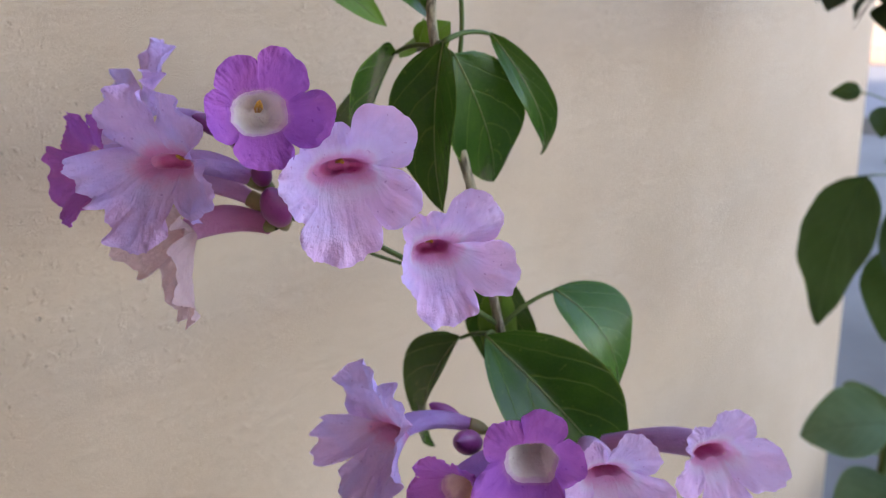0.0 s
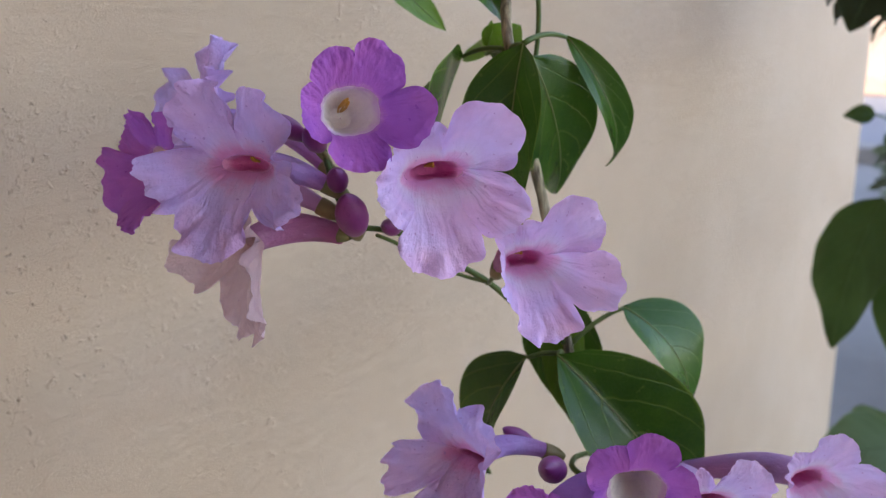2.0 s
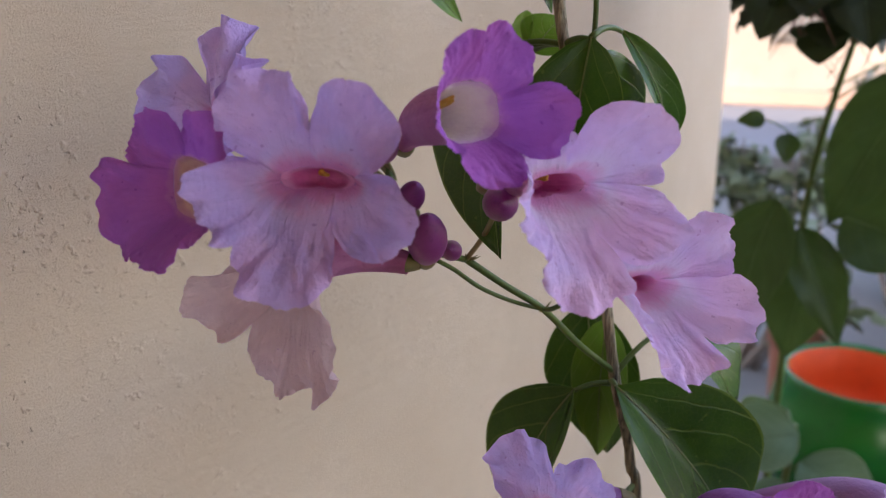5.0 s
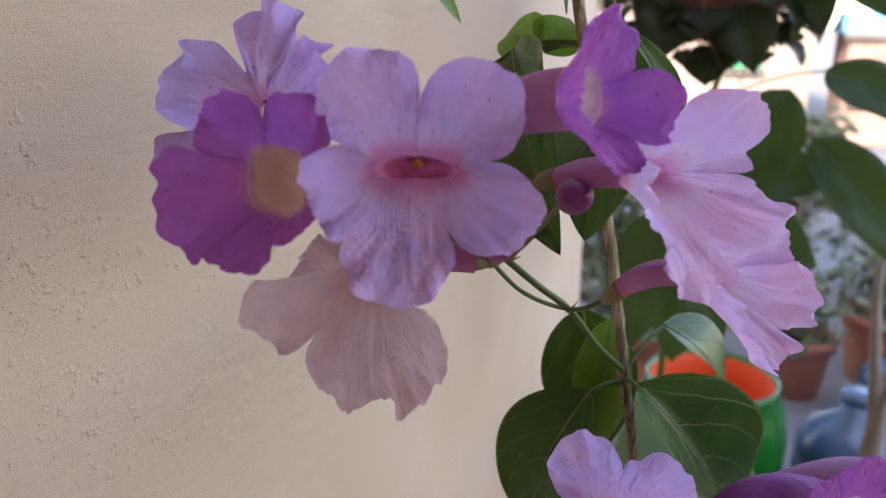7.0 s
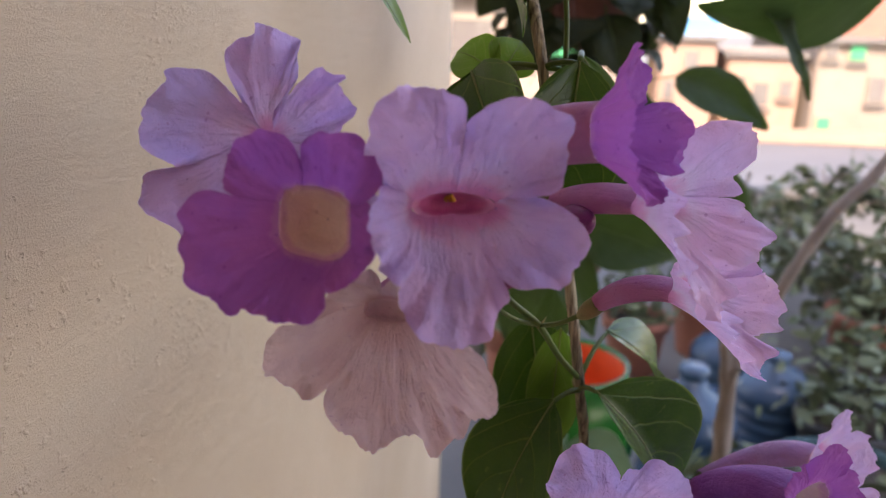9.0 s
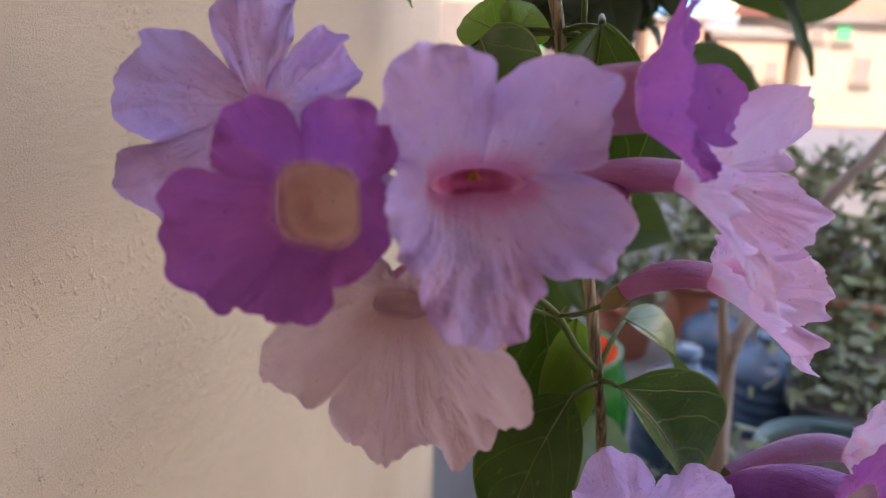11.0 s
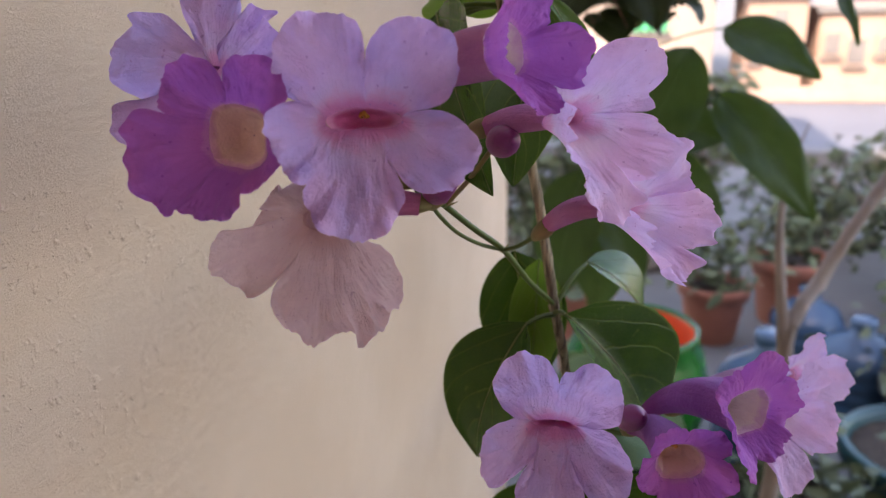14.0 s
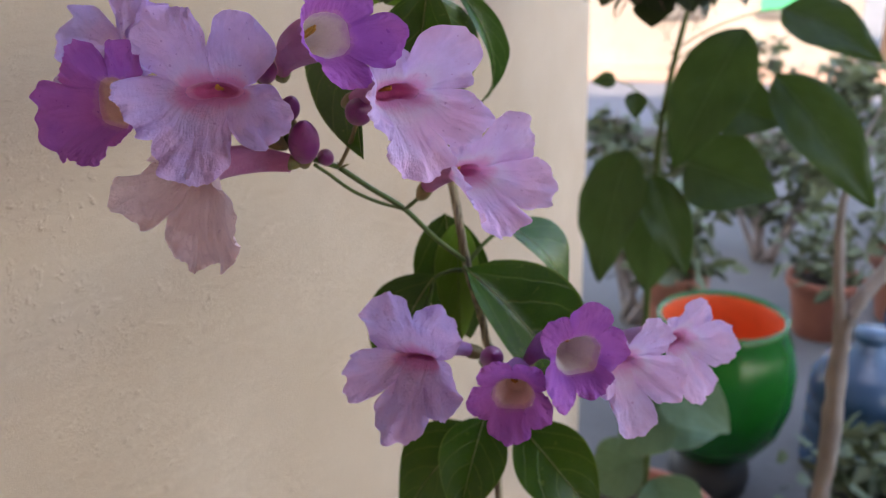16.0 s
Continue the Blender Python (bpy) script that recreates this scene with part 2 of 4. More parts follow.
DARK_TRAIL = leaf_mat("dark_trailing_leaf", (0.012, 0.022, 0.008), (0.020, 0.034, 0.012), (0.04, 0.05, 0.025), 0.6, 5.0, 0.08)
GREY_LEAF = leaf_mat("grey_green_leaf", (0.09, 0.16, 0.09), (0.12, 0.20, 0.12), (0.2, 0.28, 0.18), 0.5, 6.0, 0.15)
SHRUB_LEAF = rough_mat("shrub_leaves", (0.105, 0.135, 0.062), (0.065, 0.085, 0.042), 9.0, 0.55, 0.1, 0.001)
CONCRETE = rough_mat("worn_concrete", (0.165, 0.155, 0.145), (0.11, 0.105, 0.10), 1.3, 0.9, 0.5, 0.004, 30.0)
GREEN_PLASTIC = rough_mat("green_plastic", (0.001, 0.11, 0.012), (0.001, 0.085, 0.010), 5.0, 0.2, 0.05, 0.001, gloss=0.35)
ORANGE_PLASTIC = rough_mat("orange_plastic", (0.72, 0.09, 0.015), (0.62, 0.07, 0.015), 6.0, 0.5, 0.1, 0.001)
TEAL_PLASTIC = rough_mat("teal_plastic", (0.006, 0.05, 0.055), (0.008, 0.07, 0.07), 6.0, 0.35, 0.05, 0.001)
BLUE_PLASTIC = rough_mat("blue_grey_plastic", (0.025, 0.065, 0.125), (0.045, 0.095, 0.16), 7.0, 0.25, 0.1, 0.001)
BLACK_PLASTIC = rough_mat("dusty_black_plastic", (0.018, 0.018, 0.02), (0.035, 0.033, 0.032), 8.0, 0.6, 0.2, 0.001)
TERRACOTTA = rough_mat("terracotta", (0.36, 0.13, 0.08), (0.28, 0.10, 0.07), 9.0, 0.85, 0.3, 0.001)
SOIL = rough_mat("potting_soil", (0.035, 0.022, 0.014), (0.06, 0.04, 0.025), 40.0, 0.95, 0.9, 0.006, 4.0)
PALE_BARK = rough_mat("pale_bark", (0.31, 0.26, 0.23), (0.20, 0.16, 0.14), 14.0, 0.85, 0.5, 0.003, 5.0)
ROOTS = rough_mat("dry_roots", (0.13, 0.055, 0.045), (0.22, 0.10, 0.085), 50.0, 0.9, 0.4, 0.001)
ORANGE_WALL = rough_mat("orange_house_paint", (0.37, 0.245, 0.185), (0.31, 0.20, 0.15), 0.8, 0.85, 0.2, 0.004)
WHITE_WALL = rough_mat("white_house_paint", (0.30, 0.245, 0.20), (0.24, 0.195, 0.16), 0.8, 0.85, 0.2, 0.004)
BLUE_ROOF = rough_mat("blue_sheet_roof", (0.10, 0.34, 0.58), (0.12, 0.38, 0.62), 1.0, 0.5, 0.1, 0.003)
GREEN_PAINT = rough_mat("green_painted_wood", (0.02, 0.34, 0.14), (0.02, 0.28, 0.12), 3.0, 0.6, 0.1, 0.002)
DARK_GLASS = rough_mat("dark_window", (0.13, 0.12, 0.115), (0.17, 0.16, 0.15), 2.0, 0.2, 0.0, 0.001)
ROAD = rough_mat("bleached_road", (0.135, 0.14, 0.155), (0.105, 0.11, 0.125), 0.5, 0.9, 0.3, 0.006, 40.0)


# ---- building helpers ----
def part(name, bm, material, parent=None, label="", smooth=True):
    me = bpy.data.meshes.new(name)
    bm.normal_update()
    bm.to_mesh(me)
    bm.free()
    me.materials.append(material)
    if smooth:
        me.shade_smooth()
    ob = new(name, me)
    if parent is not None:
        ob.parent = parent
        ob.matrix_parent_inverse = parent.matrix_world.inverted()
    if label:
        tagged(ob, label)
    return ob


def grid(rows, closed=False):
    """A sheet through rows of points, with UVs; closed: the rows are rings."""
    bm = bmesh.new()
    uvl = bm.loops.layers.uv.new("UVMap")
    vs = [[bm.verts.new(p) for p in r] for r in rows]
    nv, nu = len(rows), len(rows[0])
    for j in range(nv - 1):
        for i in range(nu if closed else nu - 1):
            k = (i + 1) % nu
            f = bm.faces.new((vs[j][i], vs[j][k], vs[j + 1][k], vs[j + 1][i]))
            du = nu if closed else nu - 1
            for loop, (a, b) in zip(f.loops, ((i, j), (i + 1, j), (i + 1, j + 1), (i, j + 1))):
                loop[uvl].uv = (a / du, b / (nv - 1))
    return bm


def bez(a, b, c, t):
    a, b, c = Vector(a), Vector(b), Vector(c)
    return a * (1 - t) ** 2 + b * (2 * t * (1 - t)) + c * t * t


def rope(points, radii, sides=8, wob=0.0):
    """A round stalk through the points."""
    pts = [Vector(p) for p in points]
    rings = []
    for i, p in enumerate(pts):
        d = (pts[min(i + 1, len(pts) - 1)] - pts[max(i - 1, 0)]).normalized()
        a = d.orthogonal() if abs(d.z) > 0.9 else d.cross(Vector((0, 0, 1)))
        if abs(d.z) > 0.9:
            a = d.cross(Vector((0, 1, 0)))
        a.normalize()
        b = d.cross(a)
        r = radii[i] if isinstance(radii, (list, tuple)) else radii
        rings.append([p + (a * math.cos(6.2832 * k / sides) + b * math.sin(6.2832 * k / sides)) * r * (1 + wob * noise.noise(p * 300 + Vector((k, 0, 0)))) for k in range(sides)])
    bm = grid(rings, True)
    bm.verts.ensure_lookup_table()
    n = len(rings)
    bm.faces.new([bm.verts[k] for k in range(sides)][::-1])
    bm.faces.new([bm.verts[(n - 1) * sides + k] for k in range(sides)])
    return bm


def smooth_line(pts, n):
    """Points along a smooth line through pts."""
    p = [Vector(q) for q in pts]
    p = [p[0] * 2 - p[1], *p, p[-1] * 2 - p[-2]]
    out = []
    for i in range(1, len(p) - 2):
        for k in range(n):
            t = k / n
            out.append(0.5 * (2 * p[i] + (p[i + 1] - p[i - 1]) * t + (2 * p[i - 1] - 5 * p[i] + 4 * p[i + 1] - p[i + 2]) * t * t + (3 * p[i] - p[i - 1] - 3 * p[i + 1] + p[i + 2]) * t ** 3))
    out.append(p[-2])
    return out


def box(x0, y0, z0, x1, y1, z1, bevel=0.0):
    bm = bmesh.new()
    bmesh.ops.create_cube(bm, size=1.0)
    for v in bm.verts:
        v.co = Vector(((x0 + x1) / 2 + v.co.x * (x1 - x0), (y0 + y1) / 2 + v.co.y * (y1 - y0), (z0 + z1) / 2 + v.co.z * (z1 - z0)))
    if bevel:
        bmesh.ops.bevel(bm, geom=list(bm.edges), offset=bevel, segments=2, affect="EDGES")
    return bm


def turned(profile, centre, sides=40, squash=1.0):
    """A body turned about the upright axis; profile: radius and height, from the outside foot over the rim to the inside."""
    c = Vector(centre)
    rings = [[c + Vector((r * math.cos(6.28319 * k / sides), r * squash * math.sin(6.28319 * k / sides), z)) for k in range(sides)] for r, z in profile]
    return grid(rings, True)


def empty(name, place=(0, 0, 0)):
    ob = new(name)
    ob.location = place
    ob.empty_display_size = 0.05
    bpy.context.view_layer.update()
    return ob


# ---- parts of plants ----
def leaf(parent, base, tip, face, width, fold=0.25, sag=0.12, material=None, stalk=None, curl=0.0, wave=0.03, seed=0, name="leaf", taper=1.0, rib=True, bow=None):
    """One leaf from base to tip whose upper side looks along face. fold: how far the halves rise; sag: bend along face, or along bow; curl: rolls the tip."""
    base, tip, face = Vector(base), Vector(tip), Vector(face).normalized()
    along = tip - base
    length = along.length
    d = along.normalized()
    face = (face - d * face.dot(d)).normalized()
    side = d.cross(face)
    lift = Vector(bow).normalized() if bow else face
    nu, nv = 13, 22
    rows, mid = [], []
    for j in range(nv + 1):
        v = j / nv
        w = width * (math.sin(math.pi * v ** (0.78 * taper)) ** 0.8 * (1 - 0.25 * v) if 0 < v < 1 else 0.0)
        w = max(w * 1.06, width * 0.012)
        c = base + along * v + lift * (length * sag * 4 * v * (1 - v)) - face * (curl * length * v ** 3)
        row = []
        for i in range(nu):
            u = i / (nu - 1) * 2 - 1
            rip = wave * length * noise.noise(Vector((u * 1.7 + seed, v * 4.5, seed * 3.1))) * abs(u)
            row.append(c + side * (u * w * math.cos(fold * 0.9)) + face * (abs(u) ** 1.15 * w * math.sin(fold * 0.9) + rip))
        rows.append(row)
        mid.append(c - face * 0.0002)
    ob = part(name, grid(rows), material or LEAF, parent)
    if rib:
        k = width * 0.009 + 0.00018
        pts = mid[:: 2]
        part("midrib", rope([q + face * 0.0003 for q in pts], [k * (1.15 - 0.95 * i / (len(pts) - 1)) for i in range(len(pts))], 6), RIB if material in (None, LEAF, LEAF_MID, LEAF_PALE) else RIB_DULL, ob)
    if stalk is not None:
        s = Vector(stalk)
        m = (s + base) / 2 + Vector((0, 0, 0.15 * (s - base).length))
        part("petiole", rope([bez(s, m, base + d * 0.001, t / 8) for t in range(9)], [0.0011 - 0.0003 * t / 8 for t in range(9)], 7), STEM_GREEN, ob)
    return ob


def flower(parent, centre, facing, base, tips, notches=None, petals=None, tube=None, throat=None, ra=0.0075, rb=0.0035, roll=0.0, bulge=0.55,
           ruffle=0.0018, seed=1, stamen=True, deep=0.6, notch=0.55, spread=0.12, blunt=0.60, curl=1.0, square=1.0, lip=0.0, wide=0.0021, bend=0.55, frill=1.0):
    """A trumpet flower: curved tube from the calyx at base, a funnel round the mouth at centre that splits into ruffled lobes.
    tips: for each lobe, anticlockwise for the viewer, the angle, then reach from the axis and height before the mouth in mm, if need be a spread;
    notches: the same for the gap that follows each lobe. deep: how far down the tube the throat shows; square: under 1 squares the mouth;
    lip: lifts the middle of the lower lip; bulge: how early the funnel rises; frill: how crimped the rim is. A fifth number of a tip holds the lobe to that half angle."""
    c, f, b = Vector(centre), Vector(facing).normalized(), Vector(base)
    ex = Vector((0, 0, 1)).cross(f).normalized()
    ey = f.cross(ex)
    q = radians(roll)
    ex, ey = ex * math.cos(q) + ey * math.sin(q), ey * math.cos(q) - ex * math.sin(q)
    petals, tube, throat = petals or LILAC, tube or TUBE, throat or PINK_THROAT
    n = len(tips)
    size = sum(p[1] for p in tips) / n * 0.001
    dist = (c - b).length
    p1 = c - f * dist * bend
    rnd = random.Random(seed)
    off = Vector((rnd.uniform(0, 50), rnd.uniform(0, 50), rnd.uniform(0, 50)))
    ph = [rnd.uniform(0, 6.28) for _ in range(4)]
    sides = 40

    def mouth(th):
        """Outline of the mouth at an angle, in shares of its half width and half height."""
        x, y = math.cos(th), math.sin(th)
        w = 1 + 0.09 * noise.noise(off + Vector((x * 1.5, y * 1.5, 4))) + 0.05 * noise.noise(off + Vector((x * 5, y * 5, 8)))
        px, py = math.copysign(abs(x) ** square, x) * w, math.copysign(abs(y) ** square, y) * w
        if y < 0:
            py *= 1 - lip * (1 - abs(x)) ** 1.2
        return px, py

    def ring(t, scale=1.0):
        p = bez(b, p1, c, t)
        tan = (bez(b, p1, c, min(t + 0.02, 1)) - bez(b, p1, c, max(t - 0.02, 0))).normalized()
        sx = (ex - tan * ex.dot(tan)).normalized()
        sy = tan.cross(sx)
        g = t ** 1.5
        belly = 1 + 0.28 * math.sin(math.pi * min(1, t * 1.02)) * t
        a = (wide * (1 - g) + ra * g) * belly * scale
        h = ((wide * (1 - g) + rb * g) * belly + 0.0012 * math.sin(math.pi * t)) * scale
        out = []
        for k in range(sides):
            th = 6.28319 * k / sides
            px, py = mouth(th)
            px, py = math.cos(th) * (1 - g) + px * g, math.sin(th) * (1 - g) + py * g
            rib = 1 + 0.035 * math.sin(5 * th + ph[3]) * (1 - t) + 0.025 * noise.noise(off + Vector((px * 3, py * 3, t * 5)))
            out.append(p + sx * a * px * rib + sy * h * py * rib)
        return out

    looks = {LILAC: "lilac trumpet flower with a deep pink mouth", PINK: "pink-lilac trumpet flower with a deep pink mouth", FADED: "faded limp trumpet flower, pale mauve"}
    look_of = "purple trumpet flower with a cream throat" if throat == WHITE_THROAT else "purple trumpet flower with a peach throat"
    body = part("flower", grid([ring(j / 18) for j in range(19)], True), tube, parent, looks.get(petals, look_of))
    inner = [ring(1 - deep * j / 15, (1.0 - 0.07 * min(1.0, j / 2)) * (1 - 0.45 * j / 15)) for j in range(16)]
    last = sum(inner[-1], Vector()) / sides
    inner.append([last + (q2 - last) * 0.05 for q2 in inner[-1]])
    part("throat", grid(inner, True), throat, body)
    ang = [radians(p[0]) for p in tips]
    gaps = []
    for i in range(n):
        j = (i + 1) % n
        step = (ang[j] - ang[i]) % 6.28319
        if notches and notches[i]:
            na, nr, nh = notches[i]
            gaps.append(((radians(na) - ang[i]) % 6.28319, nr * 0.001, nh * 0.001))
        else:
            gaps.append((step * 0.5, notch * 0.001 * min(tips[i][1], tips[j][1]), 0.0005 * notch * (tips[i][2] + tips[j][2])))

    for i in range(n):
        reach, rise = tips[i][1] * 0.001, tips[i][2] * 0.001
        wider = tips[i][3] if len(tips[i]) > 3 else spread
        before, after = gaps[i - 1], gaps[i]
        back = (ang[i] - ang[i - 1]) % 6.28319 - before[0]
        ahead = after[0]
        if len(tips[i]) > 4:
            back, ahead = min(back, radians(tips[i][4])), min(ahead, radians(tips[i][4]))
        nu, nv = 41, 26
        side = 1 if i % 2 else -1
        sk, reflex, cup, fold = rnd.uniform(-0.14, 0.14), rnd.uniform(-0.1, 0.6), rnd.uniform(-0.4, 0.4), rnd.uniform(0.0, 0.22)
        rows = []
        for j in range(nv + 1):
            v = j / nv
            row = []
            for k in range(nu):
                u = k / (nu - 1) * 2 - 1
                th = ang[i] + (u * ahead if u > 0 else u * back)
                m = (u + 1) / 2
                nb, hb = before[1] * (1 - m) + after[1] * m, before[2] * (1 - m) + after[2] * m
                cap = max(0.0, 1 - abs(u + sk * (1 - u * u) * abs(u)) ** 1.9) ** blunt
                full = nb + (reach - nb) * cap
                full *= 1 + cap * (0.05 * noise.noise(off + Vector((th * 2.4, 3, 0))) + 0.05 * noise.noise(off + Vector((th * 6.0, 9, 0))) + 0.026 * frill * noise.noise(off + Vector((th * 17.0, 5, 0))) + 0.012 * frill * noise.noise(off + Vector((th * 43.0, 7, 0))))
                mx, my = mouth(th)
                rim = Vector((ra * mx, rb * my))
                r0 = rim.length
                r = r0 + (full - r0) * v
                rho = r / size
                past = max(0.0, (r - nb) / size)
                t2 = th + u * wider * past * 1.6
                end = hb + (rise - hb) * cap
                d3 = Vector((math.cos(th), math.sin(th), 0))
                z = end * (v + bulge * v * (1 - v))
                z += ruffle * v ** 1.5 * (1.2 * noise.noise(off + d3 * 1.9 + Vector((0, 0, rho * 1.5))) + 0.9 * noise.noise(off + d3 * 4.2 + Vector((0, 0, rho * 3))))
                z += ruffle * v ** 3 * (0.55 * math.sin(9 * th + ph[0] + 2 * rho) + 0.5 * frill * math.sin(14 * th + ph[1]) + 0.3 * frill * math.sin(23 * th + ph[2] + 3 * rho))
                z += 0.0013 * v * noise.noise(off + d3 * 7 + Vector((0, 0, rho * 5))) + 0.0008 * v * noise.noise(off + d3 * 22 + Vector((0, 0, rho * 9)))
                z += 0.0005 * v * v * noise.noise(off + d3 * 46 + Vector((0, 0, rho * 22)))
                z += side * u * 0.10 * past * size
                z += size * curl * (reflex * 0.9 * past * (0.5 - past) + cup * 0.6 * u * u * past - fold * (1 - min(1.0, abs(u) * 2.2)) * past * 0.4)
                d = (rim / r0) if r0 > 0 else Vector((1, 0))
                w = min(1.0, v * 2.2)
                dx, dy = d.x * (1 - w) + math.cos(t2) * w, d.y * (1 - w) + math.sin(t2) * w
                row.append(c + ex * (dx * r) + ey * (dy * r) + f * z)
            rows.append(row)
        part("petal", grid(rows), petals, body)
    calyx(body, b, bez(b, p1, c, 0.16), 0.0036)
    if stamen:
        tip, root = bez(b, p1, c, 1 - deep * 0.35), bez(b, p1, c, 1 - deep * 0.95)
        s1 = tip + ey * rb * 0.45 + ex * ra * rnd.uniform(-0.1, 0.15)
        for dx, dy in ((-0.0010, 0.0004), (0.0009, -0.0002), (0.0001, 0.0007)):
            s0 = root + ex * dx * 0.6 + ey * rb * 0.25
            e1 = s1 + ex * dx * 0.45 + ey * dy - f * abs(dx)
            part("stamen", rope([s0, s0.lerp(e1, 0.4) + ex * dx * 0.6, s0.lerp(e1, 0.8), e1], [0.0003, 0.00035, 0.0006, 0.00035], 6), ANTHER, body)
    return body


def calyx(parent, base, to, r):
    b, d = Vector(base), (Vector(to) - Vector(base)).normalized()
    sx = d.orthogonal().normalized()
    sy = d.cross(sx)
    prof = ((0.35, -0.9), (0.62, -0.55), (0.9, 0.0), (1.02, 0.7), (1.0, 1.4), (0.93, 1.5), (0.8, 1.2))
    rings = [[b + d * (z * r) + (sx * math.cos(6.28319 * k / 12) + sy * math.sin(6.28319 * k / 12)) * (q * r * 0.8 * (1 + 0.05 * math.cos(5 * 6.28319 * k / 12))) for k in range(12)] for q, z in prof]
    part("calyx", grid(rings, True), CALYX, parent)


def bud(parent, base, tip, r, material=None):
    """A closed bud: purple egg out of an olive cup, on a short stalk."""
    b, e = Vector(base), Vector(tip)
    d = (e - b).normalized()
    ln = (e - b).length
    sx = d.orthogonal().normalized()
    sy = d.cross(sx)
    rings = []
    for j in range(13):
        t = j / 12
        q = r * (math.sin(math.pi * (0.12 + 0.88 * t)) ** 0.62 if t < 1 else 0.02)
        rings.append([b + d * (ln * t) + (sx * math.cos(6.28319 * k / 16) + sy * math.sin(6.28319 * k / 16)) * q for k in range(16)])
    ob = part("bud", grid(rings, True), material or BUD, parent, "closed wine-purple flower bud")
    calyx(ob, b, e, r * 0.85)
    return ob


# ---- house wall and ground ----
WALL_X, WALL_END = -0.18, 1.06
# Height beyond view is set so that the shadow covers the yard.
wall = part("wall_west", box(WALL_X - 0.22, -3.2, -0.05, WALL_X, WALL_END, 5.2, 0.012), PLASTER, smooth=False)
tagged(wall, "cream painted sand plaster house wall, pitted and faintly stained", "wall", kind="structure")
# Unseen wall added to block the sun from the yard past the wall's end.
wall_north = part("wall_north", box(-5.0, WALL_END - 0.22, -0.05, WALL_X - 0.22, WALL_END, 5.2, 0.012), PLASTER, smooth=False)
tagged(wall_north, "unseen cream plaster wall added to keep sun off the yard", "wall", kind="structure")
house_roof = part("roof", box(-5.0, -3.2, 5.2, WALL_X + 0.10, WALL_END + 0.10, 5.35, 0.01), CONCRETE, smooth=False)
tagged(house_roof, "flat worn concrete roof slab of the house", "roof", kind="structure")
# Unseen wall and slab added to cut sky light; no porch is known here.
wall_south = part("wall_south", box(WALL_X, -2.6, -0.05, 3.0, -2.4, 1.92), OCHRE, smooth=False)
tagged(wall_south, "unseen ochre wall added behind the vine to dim and warm the light", "wall", kind="structure")
shade_slab = part("ceiling", box(WALL_X, -2.4, 1.80, 3.0, 0.10, 1.92), OCHRE, smooth=False)
tagged(shade_slab, "unseen ochre slab added over the vine to hold it in shade", "ceiling", kind="structure")
ground = part("ground", grid([[(x, y, 0.0) for x in (-400, -20, -4, 0, 4, 20, 400)] for y in (-400, -20, -4, 0, 4, 20, 400)]), CONCRETE, smooth=False)
tagged(ground, "worn grey concrete yard running out to the street", "ground", kind="structure")
# ---- the flowering vine ----
vine = tagged(empty("garlic_vine", (0.014, 0.014, 0.0)), "climbing vine with lilac trumpet flowers beside the wall", "vine")
part("stem", rope(smooth_line([(0.014, 0.014, 0.0), (0.016, 0.018, 0.45), (0.010, 0.012, 0.9), (0.0060, 0.009, 0.965), (0.001, 0.001, 1.003), (-0.0065, 0.0005, 1.048), (-0.0190, -0.004, 1.1145), (-0.0275, 0.004, 1.15), (-0.048, 0.006, 1.23), (-0.05, 0.01, 1.40)], 8), 0.0019, 10, 0.25), BARK, vine)
NB0 = Vector((-0.0190, -0.004, 1.1145))
J0, J1, K0 = Vector((-0.0300, -0.0480, 1.0555)), Vector((-0.0150, -0.025, 1.0340)), Vector((-0.0315, -0.0735, 1.0665))
part("flower_stalk", rope(smooth_line([(0.001, 0.001, 1.004), (-0.0075, -0.012, 1.018), J1, (-0.0230, -0.037, 1.0450), J0], 6), 0.0011, 8), STEM_GREEN, vine)
part("flower_stalk", rope(smooth_line([J1, (-0.009, -0.032, 1.038), (-0.0022, -0.0368, 1.0435)], 6), 0.0008, 8), STEM_GREEN, vine)
part("flower_stalk", rope(smooth_line([J1, (-0.0215, -0.0335, 1.0385), (-0.0270, -0.0440, 1.0455), (-0.0305, -0.0540, 1.0540), (-0.0300, -0.0640, 1.0600)], 6), 0.0007, 8), STEM_GREEN, vine)
part("flower_stalk", rope(smooth_line([J0, (-0.0312, -0.061, 1.0610), K0, (-0.0345, -0.0765, 1.0800), (-0.0375, -0.0765, 1.0905)], 6), 0.0010, 8), STEM_GREEN, vine)
part("flower_stalk", rope(smooth_line([(0.0075, 0.009, 0.955), (0.010, -0.008, 0.962), (0.018, -0.020, 0.966), (0.030, -0.014, 0.960), (0.042, 0.000, 0.962), (0.049, 0.003, 0.9665)], 6), 0.0011, 8), STEM_GREEN, vine)
part("young_shoot", rope(smooth_line([(-0.012, 0.0, 1.105), (-0.012, 0.004, 1.125), (-0.014, 0.006, 1.16), (-0.012, 0.01, 1.25), (-0.02, 0.012, 1.38)], 6), 0.0009, 8), STEM_GREEN, vine)

# dry bracts at the joints of the stalk
bn = random.Random(12)
for j, k in ((J1, 5), (J0, 4), (Vector((0.0, 0.0, 1.0)), 4), (NB0, 5)):
    for i in range(k):
        d = Vector((bn.gauss(0, 1), bn.gauss(0, 1), bn.gauss(0.3, 0.8))).normalized()
        ln = bn.uniform(0.0022, 0.0042)
        part("bract", rope([j + d * 0.0004, j + d * ln * 0.5 + Vector((0, 0, 0.0003)), j + d * ln + Vector((0, 0, 0.0012))], [0.0005, 0.0004, 0.0001], 5), CALYX, vine)

